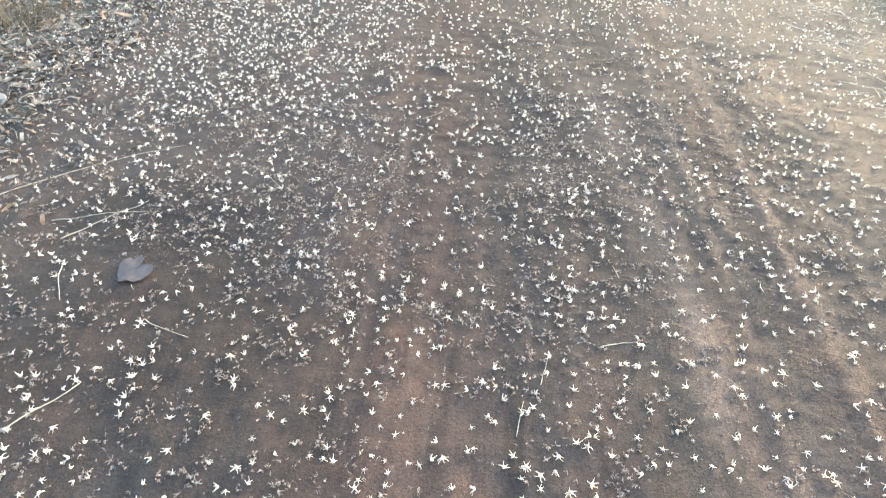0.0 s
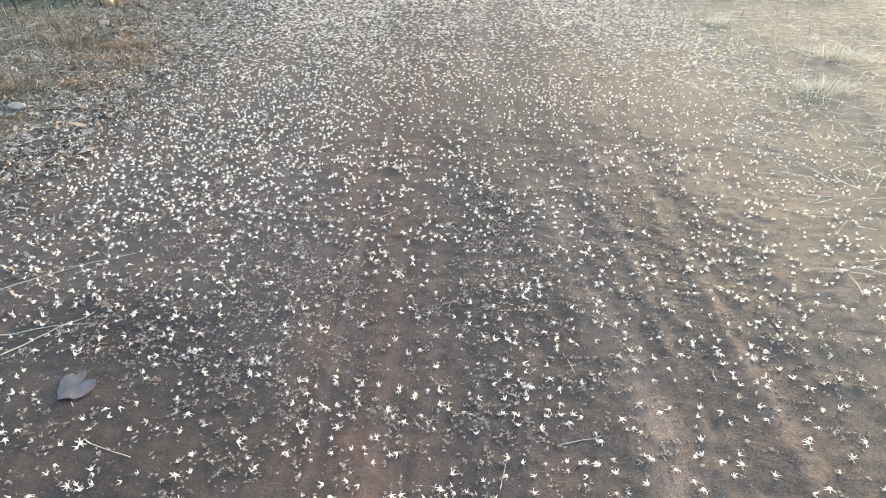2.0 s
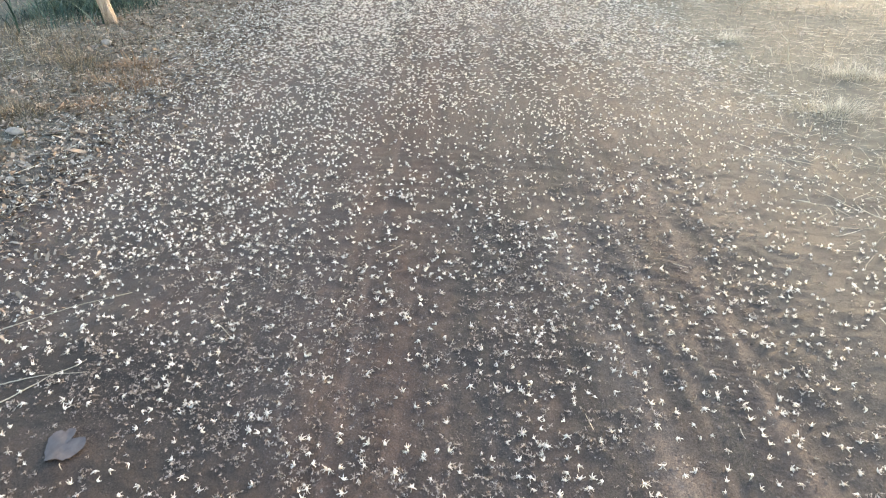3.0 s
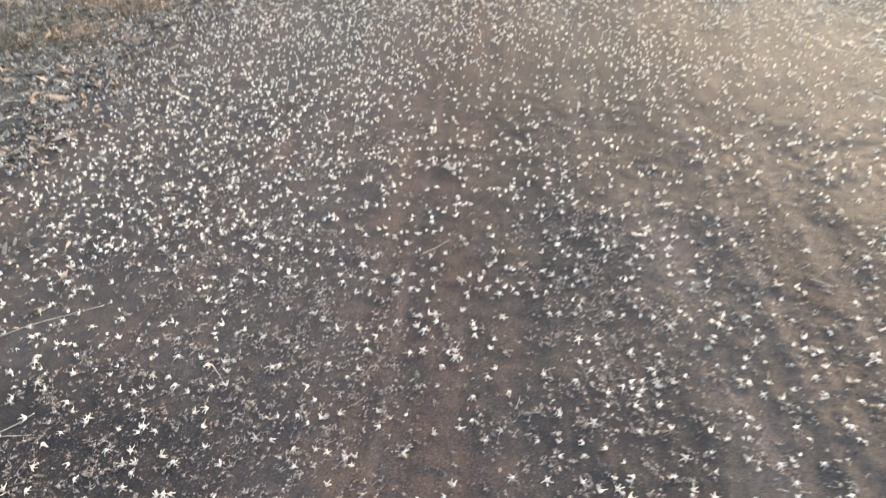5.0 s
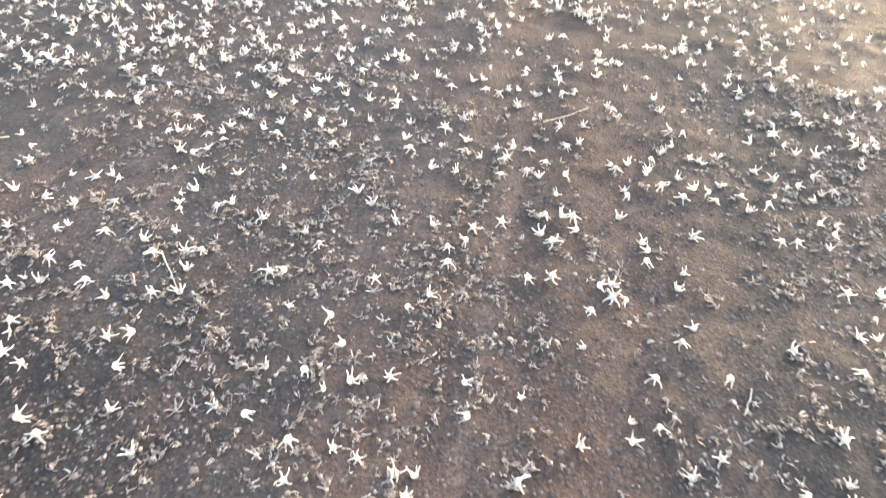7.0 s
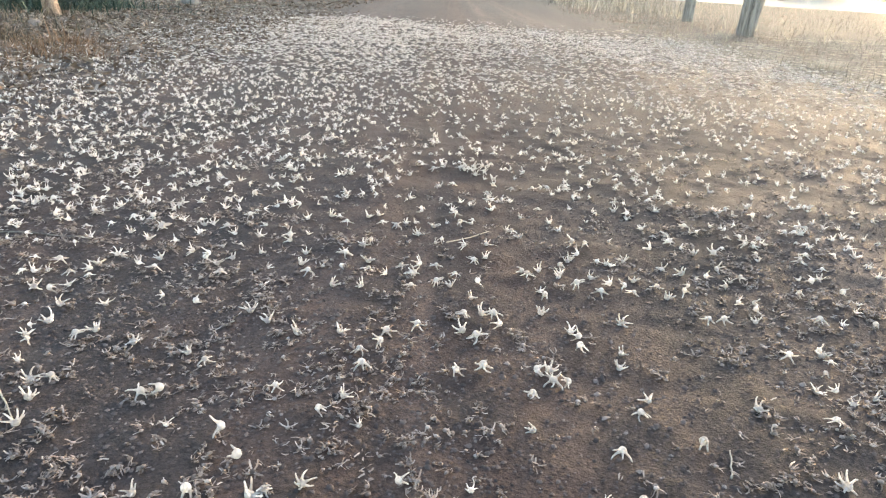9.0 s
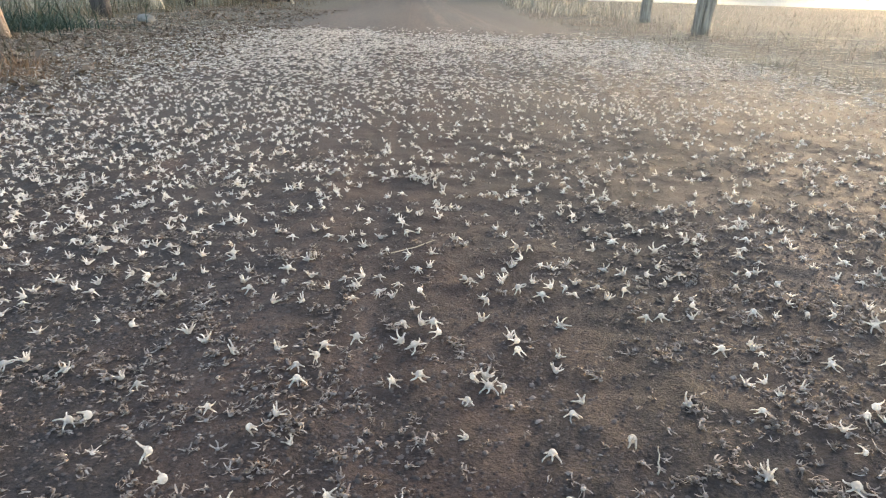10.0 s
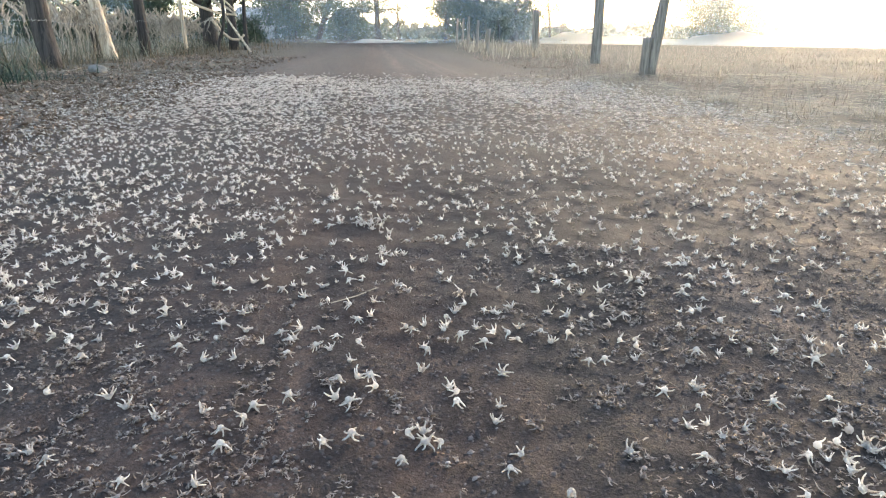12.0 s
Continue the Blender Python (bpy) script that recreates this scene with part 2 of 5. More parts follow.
GRASS_PALE = speckled("pale_dry_grass", ((0.0, (0.11, 0.104, 0.088)), (0.5, (0.20, 0.184, 0.155)), (1.0, (0.36, 0.325, 0.275))), 0.8, 0.15, 40, island, 0.5)
GRASS_OLIVE = speckled("olive_dry_grass", ((0.0, (0.040, 0.042, 0.030)), (0.5, (0.085, 0.076, 0.054)), (1.0, (0.17, 0.145, 0.110))), 0.8, 0.12, 40, island, 0.3)
GRASS_BROWN = speckled("brown_dry_grass", ((0.0, (0.085, 0.070, 0.058)), (0.5, (0.165, 0.138, 0.116)), (0.9, (0.25, 0.212, 0.182)), (1.0, (0.42, 0.375, 0.33))), 0.8, 0.12, 40, island, 0.55)
PLUME = speckled("seed_plume", ((0.0, (0.25, 0.215, 0.178)), (0.7, (0.40, 0.352, 0.30)), (1.0, (0.50, 0.445, 0.39))), 0.8, 0.1, 80, island, 0.35)
RUST = speckled("rusty_dead_grass", ((0.0, (0.085, 0.052, 0.034)), (0.6, (0.17, 0.102, 0.062)), (1.0, (0.27, 0.18, 0.12))), 0.85, 0.12, 60, island, 0.12)
BARK_DARK = bark_material("dark_bark", (0.022, 0.020, 0.021), (0.062, 0.053, 0.050))
BARK_GREY = bark_material("grey_weathered_wood", (0.10, 0.088, 0.078), (0.24, 0.21, 0.185))
BARK_TAN = bark_material("tan_split_wood", (0.13, 0.088, 0.066), (0.27, 0.20, 0.155))
BARK_PALE = bark_material("pale_split_wood", (0.24, 0.18, 0.13), (0.50, 0.41, 0.32))
FOLIAGE = speckled("dusty_foliage", ((0.0, (0.026, 0.040, 0.030)), (0.6, (0.046, 0.066, 0.046)), (1.0, (0.072, 0.088, 0.066))), 0.9, 0.08, 8, island, 0.22, 0.1)
# paler than the near foliage: distance haze is put into this colour
FOLIAGE_HAZED = speckled("far_woods", ((0.0, (0.050, 0.065, 0.045)), (1.0, (0.12, 0.135, 0.11))), 0.8, 0.1, 4, island, 0.4, 0.1)
STONE = speckled("dull_stone", ((0.0, (0.12, 0.112, 0.105)), (1.0, (0.17, 0.158, 0.148))), 0.9, 0.12, 30, by_object, 0.0, 0.6, 0.004)
TAN_STONE = speckled("pale_tan_stone", ((0.0, (0.15, 0.115, 0.098)), (1.0, (0.20, 0.165, 0.145))), 0.9, 0.1, 40, by_object, 0.0, 0.5, 0.004)
PLASTER = speckled("stained_plaster", ((0.0, (0.22, 0.22, 0.225)), (1.0, (0.27, 0.265, 0.265))), 0.85, 0.2, 3, by_object, 0.0, 0.3, 0.01)
ROOFING = speckled("grey_sheet_roof", ((0.0, (0.13, 0.13, 0.14)), (1.0, (0.17, 0.17, 0.18))), 0.6, 0.4, 5, by_object, 0.0, 0.3, 0.01)
DARK_WOOD = speckled("dark_boards", ((0.0, (0.045, 0.040, 0.036)), (1.0, (0.07, 0.06, 0.05))), 0.85, 0.2, 9, by_object, 0.0, 0.3, 0.01)
WIRE, wire_nt, wire_b = material("galvanised_wire", 0.4, 0.5)
wire_b.inputs["Metallic"].default_value = 0.3
wire_b.inputs["Base Color"].default_value = (0.22, 0.215, 0.21, 1)


# ---------------------------------------------------------------- numpy meshes
rng = np.random.default_rng(7)


def lattice(ix, iy, seed):
    h = (ix * 374761393 + iy * 668265263 + seed * 974634777) & 0x7FFFFFFF
    h = ((h ^ (h >> 13)) * 1274126177) & 0x7FFFFFFF
    return ((h ^ (h >> 16)) & 0xFFFF) / 65535.0


def value_noise(x, y, size, seed=1):
    x, y = np.asarray(x, float) / size, np.asarray(y, float) / size
    ix, iy = np.floor(x).astype(np.int64), np.floor(y).astype(np.int64)
    fx, fy = x - ix, y - iy
    fx, fy = fx * fx * (3 - 2 * fx), fy * fy * (3 - 2 * fy)
    a, b = lattice(ix, iy, seed), lattice(ix + 1, iy, seed)
    c, d = lattice(ix, iy + 1, seed), lattice(ix + 1, iy + 1, seed)
    return (a * (1 - fx) + b * fx) * (1 - fy) + (c * (1 - fx) + d * fx) * fy


def step(a, b, x):
    t = np.clip((np.asarray(x, float) - a) / (b - a), 0, 1)
    return t * t * (3 - 2 * t)


def lateral(x, y):
    """Distance to the right of the road's line, which bears a little left of north."""
    return x + 0.121 * y


def tread_line(y):
    """Middle of the tyre's print."""
    return 1.04 - 0.121 * y


def ground_height(x, y):
    x, y = np.asarray(x, float), np.asarray(y, float)
    u = lateral(x, y)
    near = 1 - step(9, 30, np.abs(y))
    h = 0.014 * (value_noise(x, y, 0.9, 3) - 0.5) + 0.010 * (value_noise(x, y, 0.23, 4) - 0.5) * near
    h += (0.006 * (value_noise(x, y, 0.07, 5) - 0.5) + 0.006 * (value_noise(x, y, 0.028, 6) - 0.5)) * (1 - step(3, 7, np.abs(y)))
    ruts = -0.006 * np.exp(-((u + 0.09) / 0.05) ** 2) - 0.005 * np.exp(-((u - 0.10) / 0.06) ** 2) + 0.006 * np.exp(-((u + 0.20) / 0.05) ** 2)
    h += ruts * near * (0.4 + 0.6 * value_noise(u * 3, y, 0.7, 8))
    # tyre track with ridged lugs
    w = x - tread_line(y)
    some = step(0.35, 0.6, value_noise(x, y, 0.28, 9)) * (1 - step(0.8, 1.8, y))
    band = np.exp(-(np.abs(w) / 0.14) ** 4)
    h += band * some * 0.0024 * np.sin(y * 2 * np.pi / 0.032 + np.abs(w) * 26 + 3 * value_noise(x, y, 0.12, 12))
    h += (0.3 + 0.7 * some) * (1 - step(0.8, 1.8, y)) * (0.006 * np.exp(-((w + 0.11) / 0.022) ** 2) + 0.003 * np.exp(-((w + 0.05) / 0.018) ** 2) + 0.006 * np.exp(-((w - 0.10) / 0.03) ** 2))
    # verges stand a little higher
    h += (0.02 + 0.04 * near) * step(2.0, 3.6, -u) * (1 - step(3.9, 4.6, -u)) + 0.03 * step(2.2, 4.0, u)
    # the land climbs gently towards the trees
    h += 0.33 * step(16, 52, y)
    h += 0.05 * (value_noise(x, y, 0.6, 14) - 0.5) * (step(1.9, 2.8, -u) + step(2.2, 3.0, u)) * near
    return h


def shape(name, verts, faces, mat, smooth=True):
    """A mesh from arrays: verts n x 3, faces a list of arrays of triangles or quads."""
    me = bpy.data.meshes.new(name)
    faces = [np.asarray(f, np.int64) for f in (faces if isinstance(faces, list) else [faces]) if len(f)]
    count = sum(len(f) for f in faces)
    loops = np.concatenate([f.ravel() for f in faces])
    sizes = np.concatenate([np.full(len(f), f.shape[1]) for f in faces])
    me.vertices.add(len(verts))
    me.vertices.foreach_set("co", np.asarray(verts, np.float32).ravel())
    me.loops.add(len(loops))
    me.loops.foreach_set("vertex_index", loops.astype(np.int32))
    me.polygons.add(count)
    me.polygons.foreach_set("loop_start", np.concatenate([[0], np.cumsum(sizes)[:-1]]).astype(np.int32))
    me.polygons.foreach_set("use_smooth", np.full(count, smooth))
    me.update(calc_edges=True)
    me.validate()
    me.materials.append(mat)
    return me


def part(name, verts, faces, mat, parent, label="", smooth=True):
    ob = new(name, shape(name, verts, faces, mat, smooth))
    ob.parent = parent
    return tagged(ob, label)


def joined(pieces):
    """One pair of verts and faces out of several; quads become triangles."""
    vs, fs, n = [], [], 0
    for v, f in pieces:
        f = np.asarray(f)
        if f.shape[1] == 4:
            f = np.concatenate([f[:, [0, 1, 2]], f[:, [0, 2, 3]]])
        vs.append(v), fs.append(f + n)
        n += len(v)
    return np.concatenate(vs), np.concatenate(fs)


def tube(line, radii, sides=6, cap=True):
    """Triangles of a round rod along a line of points."""
    p = np.asarray(line, float)
    n = len(p)
    way = np.gradient(p, axis=0)
    way /= np.linalg.norm(way, axis=1)[:, None] + 1e-12
    ref = np.array([0.31, 0.17, 1.0]) if abs(way[:, 2]).mean() < 0.8 else np.array([1.0, 0.2, 0.1])
    a = np.cross(way, ref)
    a /= np.linalg.norm(a, axis=1)[:, None]
    b = np.cross(way, a)
    t = np.arange(sides) * 2 * np.pi / sides
    r = np.asarray(radii, float)[:, None, None]
    v = p[:, None] + r * (np.cos(t)[None, :, None] * a[:, None] + np.sin(t)[None, :, None] * b[:, None])
    v = v.reshape(-1, 3)
    i, j = np.meshgrid(np.arange(n - 1), np.arange(sides), indexing="ij")
    q = np.stack([i * sides + j, i * sides + (j + 1) % sides, (i + 1) * sides + (j + 1) % sides, (i + 1) * sides + j], -1).reshape(-1, 4)
    f = np.concatenate([q[:, [0, 1, 2]], q[:, [0, 2, 3]]])
    if cap:
        v = np.concatenate([v, p[:1], p[-1:]])
        k = np.arange(sides)
        f = np.concatenate([f, np.stack([(k + 1) % sides, k, np.full(sides, len(v) - 2)], -1),
                            np.stack([(n - 1) * sides + k, (n - 1) * sides + (k + 1) % sides, np.full(sides, len(v) - 1)], -1)])
    return v, f


def ribbon(line, halves, folded=True):
    """Triangles of a strip, folded along its middle or flat, which follows a line of points."""
    p = np.asarray(line, float)
    n = len(p)
    way = np.gradient(p, axis=0)
    side = np.cross(way, (0.31, 0.17, 1.0))
    side /= np.linalg.norm(side, axis=1)[:, None] + 1e-12
    h = np.asarray(halves, float)[:, None]
    v = np.concatenate([p - side * h, p + (0, 0, 1) * h, p + side * h] if folded else [p - side * h, p + side * h])
    a = np.concatenate([np.arange(n - 1), n + np.arange(n - 1)] if folded else [np.arange(n - 1)])
    return v, np.concatenate([np.stack([a, a + n, a + n + 1], -1), np.stack([a, a + n + 1, a + 1], -1)])


def turns(yaw, tilt=None, roll=None):
    """Rotation matrices, n x 3 x 3: roll about y, then tilt about x, then yaw about z."""
    yaw = np.asarray(yaw, float)
    tilt = np.zeros_like(yaw) if tilt is None else np.asarray(tilt, float)
    roll = np.zeros_like(yaw) if roll is None else np.asarray(roll, float)
    o, i = np.zeros_like(yaw), np.ones_like(yaw)
    cz, sz, cx, sx, cy, sy = np.cos(yaw), np.sin(yaw), np.cos(tilt), np.sin(tilt), np.cos(roll), np.sin(roll)
    rz = np.stack([cz, -sz, o, sz, cz, o, o, o, i], -1).reshape(-1, 3, 3)
    rx = np.stack([i, o, o, o, cx, -sx, o, sx, cx], -1).reshape(-1, 3, 3)
    ry = np.stack([cy, o, sy, o, i, o, -sy, o, cy], -1).reshape(-1, 3, 3)
    return rz @ rx @ ry


def strew(name, kinds, places, rot, size, mat, smooth=True):
    """Many pieces in one mesh; kinds is a list of (verts, triangles), dealt out in turn."""
    vs, fs, n = [], [], 0
    for k, (v, f) in enumerate(kinds):
        pick = slice(k, None, len(kinds))
        p, r, s = places[pick], rot[pick], size[pick]
        w = np.einsum("nij,kj->nki", r, v) * s[:, None, None] + p[:, None]
        vs.append(w.reshape(-1, 3))
        fs.append((f[None] + (np.arange(len(p)) * len(v))[:, None, None]).reshape(-1, 3) + n)
        n += len(p) * len(v)
    return new(name, shape(name, np.concatenate(vs), np.concatenate(fs), mat, smooth))


def sown(many, x0, x1, y0, y1, weight):
    """Random places in a rectangle, kept with the chance that weight(x, y) gives."""
    x, y = rng.uniform(x0, x1, many), rng.uniform(y0, y1, many)
    keep = rng.random(many) < weight(x, y)
    return x[keep], y[keep]


def on_ground(x, y, lift=0.0):
    return np.stack([x, y, ground_height(x, y) + lift], -1)


# ---------------------------------------------------------------- ground
def graded(lo, hi, fine, low_end, high_end, grow=1.09):
    mid = np.arange(lo, hi + fine / 2, fine)
    up, down, s, t = [mid[-1]], [mid[0]], fine, fine
    while up[-1] < high_end:
        s *= grow
        up.append(up[-1] + s)
    while down[-1] > low_end:
        t *= grow
        down.append(down[-1] - t)
    return np.concatenate([down[:0:-1], mid, up[1:]])


def ground_sheet():
    xs, ys = graded(-1.15, 1.3, 0.0135, -900, 900, 1.13), graded(-0.75, 2.2, 0.0135, -400, 1500, 1.12)
    gx, gy = np.meshgrid(xs, ys)
    v = np.stack([gx, gy, ground_height(gx, gy)], -1).reshape(-1, 3)
    i, j = np.meshgrid(np.arange(len(ys) - 1), np.arange(len(xs) - 1), indexing="ij")
    a = (i * len(xs) + j).ravel()
    q = np.stack([a, a + 1, a + len(xs) + 1, a + len(xs)], -1)
    ob = new("ground", shape("ground", v, q, SOIL))
    tagged(ob, "trodden grey-brown dirt road with reddish wheel ruts and dry verges", "ground", kind="structure")


ground_sheet()


# ---------------------------------------------------------------- fallen flowers
def petal_line(reach, rise, curl, around, start, low, sway=0.0):
    """A finger-like petal that leaves the cup's rim and bends over."""
    t = np.linspace(0, 1, low)
    ang = rise + curl * t * (1.3 - 0.6 * t)
    dr = np.cumsum(np.r_[0, np.cos(ang[1:])]) / (low - 1) * reach
    dz = np.cumsum(np.r_[0, np.sin(ang[1:])]) / (low - 1) * reach
    r = start[0] + dr
    side = around + sway * t * t
    return np.stack([r * np.cos(side), r * np.sin(side), start[1] + dz], -1)


def flower_pieces(seed, petals, rise, curl, thick=1.0, rings=6, sides=5, cup_sides=9, cup_scale=1.0):
    """Cup and petals of one flower about its own centre, in metres, its mouth upward."""
    g = np.random.default_rng(seed)
    prof = np.array([(0.0, 0.0), (0.0032, 0.0005), (0.0049, 0.0024), (0.0057, 0.0050), (0.0049, 0.0071), (0.0030, 0.0075), (0.0, 0.0060)]) * cup_scale
    if cup_sides < 7:
        prof = prof[[0, 2, 4, 6]]
    t = np.arange(cup_sides) * 2 * np.pi / cup_sides
    n = len(prof) - 2
    mid = np.stack([np.outer(prof[1:-1, 0], np.cos(t)), np.outer(prof[1:-1, 0], np.sin(t)), np.repeat(prof[1:-1, 1:], cup_sides, 1)], -1)
    mid *= 1 + 0.10 * (g.random(mid.shape) - 0.5)
    v = np.concatenate([[[0, 0, prof[0, 1]]], mid.reshape(-1, 3), [[0, 0, prof[-1, 1]]]])
    k = np.arange(cup_sides)
    f = [np.stack([np.zeros(cup_sides, int), 1 + (k + 1) % cup_sides, 1 + k], -1)]
    for i in range(n - 1):
        a, b = 1 + i * cup_sides + k, 1 + i * cup_sides + (k + 1) % cup_sides
        f += [np.stack([a, b, b + cup_sides], -1), np.stack([a, b + cup_sides, a + cup_sides], -1)]
    last = 1 + (n - 1) * cup_sides
    f.append(np.stack([last + k, last + (k + 1) % cup_sides, np.full(cup_sides, len(v) - 1)], -1))
    cup = (v, np.concatenate(f))
    made = []
    for i in range(petals):
        around = 2 * np.pi * (i + 0.5 * (g.random() - 0.5)) / petals
        line = petal_line(0.0125 * (0.70 + 0.5 * g.random()), rise + 0.6 * (g.random() - 0.5), curl * (0.3 + 1.2 * g.random()), around, (0.0040 * cup_scale, 0.0062 * cup_scale), rings, 0.9 * (g.random() - 0.5))
        fat = np.interp(np.linspace(0, 1, rings), [0, 0.25, 0.7, 0.9, 1], [0.0023, 0.0013, 0.0010, 0.00115, 0.0006]) * thick
        made.append(tube(line, fat, sides, cap=sides > 4) if sides > 2 else ribbon(line, np.minimum(fat, 0.0011) * np.linspace(1.0, 1.25, rings), sides == 2))
    return cup, made


def set_down(cup, made, yaw, tilt):
    """The pieces turned as the flower lies, with its lowest point just in the dust."""
    r = turns(np.array([yaw]), np.array([tilt]))[0]
    every = np.concatenate([cup[0], *[m[0] for m in made]]) @ r.T
    drop = np.array([0, 0, -every[:, 2].min() - 0.0006])
    move = lambda p: (p[0] @ r.T + drop, p[1])
    return move(cup), [move(m) for m in made]


# petals, rise and curl of the petals, and how the flower lies: u open upward, i upside down, s on its side
FORMS = {
    "u": [(5, 0.35, 0.6, 0.30), (5, 0.55, 0.2, 0.55), (5, 0.20, 0.8, 0.25), (6, 0.45, 0.3, 0.7)],
    "i": [(5, 0.30, 0.25, 2.95), (6, 0.15, 0.4, 2.8), (5, 0.42, -0.2, 3.25)],
    "s": [(5, 0.6, 0.3, 1.4), (4, 0.9, -0.4, 1.7), (5, 0.8, 0.3, 1.15), (3, 1.1, 0.2, 1.8)],
}


def flower_kinds(rings, sides, cup_sides, thick=1.0, cup_scale=1.0):
    out = []
    for n, (kind, forms) in enumerate(sorted(FORMS.items())):
        for k, (petals, rise, curl, tilt) in enumerate(forms):
            out.append(joined([c for group in [set_down(*flower_pieces(40 * n + k, petals, rise, curl, thick, rings, sides, cup_sides, cup_scale), 0.7 * k, tilt)] for c in (group[0], *group[1])]))
    return out


def single_flower(kind, k):
    petals, rise, curl, tilt = FORMS[kind][k]
    cup, made = set_down(*flower_pieces(70 + 9 * k + ord(kind), petals, rise, curl), 0.0, tilt)
    ob = new("fallen_flower")
    state = {"u": "lying open on dirt", "i": "lying upside down", "s": "lying on its side"}[kind]
    tagged(ob, "waxy white fallen flower with curled petals, " + state, "flower", "flowers fallen on the road")
    part("flower_cup", *cup, WHITE, ob)
    for m in made:
        part("petal", *m, WHITE, ob)
    return ob


# flowers that lie apart and catch the eye, west to east along the wheel ways
NEAR_LEFT = [
    (-0.391, 0.479), (-0.346, 0.488), (-0.347, 0.573), (-0.27, 0.615), (-0.316, 0.532), (-0.417, 0.413), (-0.381, 0.411), (-0.291, 0.49),
    (-0.281, 0.503), (-0.25, 0.511), (-0.168, 0.532), (-0.145, 0.49), (0.057, 0.553), (-0.56, 0.465), (-0.587, 0.448), (-0.701, 0.537),
    (-0.741, 0.529), (-0.58, 0.526), (-0.551, 0.542), (-0.569, 0.582), (-0.631, 0.505), (-0.594, 0.618), (-0.568, 0.62), (-0.656, 0.61),
    (-0.606, 0.712), (-0.588, 0.731), (-0.533, 0.72), (-0.677, 0.783), (-0.721, 0.819), (-0.467, 0.621), (-0.443, 0.628), (-0.461, 0.719),
    (-0.429, 0.696), (-0.506, 0.828), (-0.397, 0.812), (-0.347, 0.781), (-0.293, 0.789), (-0.255, 0.747), (-0.246, 0.718), (-0.233, 0.804),
    (-0.231, 0.768), (-0.199, 0.839), (-0.251, 0.651), (-0.139, 0.866), (-0.117, 0.876), (-0.098, 0.88), (-0.134, 0.827), (-0.118, 0.817),
]
NEAR_LEFT_LIE = "ussssususussssuiiiuuuuiuiuuusisuisuuuiiisiuisisi"
NEAR_RIGHT = [
    (-0.103, 0.744), (-0.043, 0.748), (-0.025, 0.766), (-0.02, 0.736), (0.002, 0.742), (-0.04, 0.639), (0.069, 0.826), (0.063, 0.794),
    (0.089, 0.721), (0.072, 0.684), (0.133, 0.649), (0.046, 0.62), (-0.034, 0.919), (0.08, 0.919), (0.047, 1.06), (0.021, 1.02),
    (0.158, 1.01), (0.147, 1.04), (0.115, 1.06), (0.173, 1.14), (0.109, 1.15), (0.242, 1.22), (0.262, 1.15), (0.206, 0.946),
    (0.23, 0.956), (0.208, 0.723), (-0.001, 1.1), (-0.13, 1.16), (-0.163, 1.14), (-0.143, 1.08), (-0.171, 0.977), (-0.193, 0.979),
    (-0.136, 0.935), (-0.312, 1.03), (-0.35, 0.996), (-0.396, 0.976), (-0.298, 0.934), (-0.346, 0.931), (-0.533, 1.01), (-0.52, 0.937),
    (-0.594, 1), (-0.633, 0.964), (-0.543, 0.973), (-0.742, 1.06), (-0.533, 1.16), (-0.303, 1.22), (-0.257, 1.2), (-0.237, 1.26),
]
NEAR_RIGHT_LIE = "isuissuuuisiuuuiuiuuuusiiususiuiuusiusuisuuusiuu"
FOOT = [
    (-0.354, 0.217), (-0.329, 0.206), (-0.482, 0.151), (-0.448, 0.178), (-0.463, 0.131), (-0.181, 0.38), (-0.178, 0.403), (-0.2, 0.398),
    (-0.082, 0.433), (0.047, 0.371), (0.034, 0.345), (0.089, 0.322), (0.164, 0.418), (0.237, 0.423), (0.31, 0.437), (0.213, 0.52),
    (0.253, 0.547), (0.256, 0.527), (0.331, 0.596), (0.256, 0.605), (0.259, 0.485), (-0.439, 0.245), (-0.393, 0.214), (-0.317, 0.234),
    (-0.463, 0.331), (-0.636, 0.267), (-0.671, 0.29), (-0.644, 0.295), (-0.6, 0.321), (-0.564, 0.313), (-0.518, 0.365), (-0.639, 0.237),
    (-0.558, 0.236), (-0.557, 0.2), (-0.212, 0.313), (-0.301, 0.352), (-0.271, 0.405), (-0.321, 0.398), (-0.023, 0.502), (0.097, 0.502),
    (0.126, 0.538),
]
FOOT_LIE = "iususususssuiiusuuiussuuuiuusiuiuusuusuuuiuus"


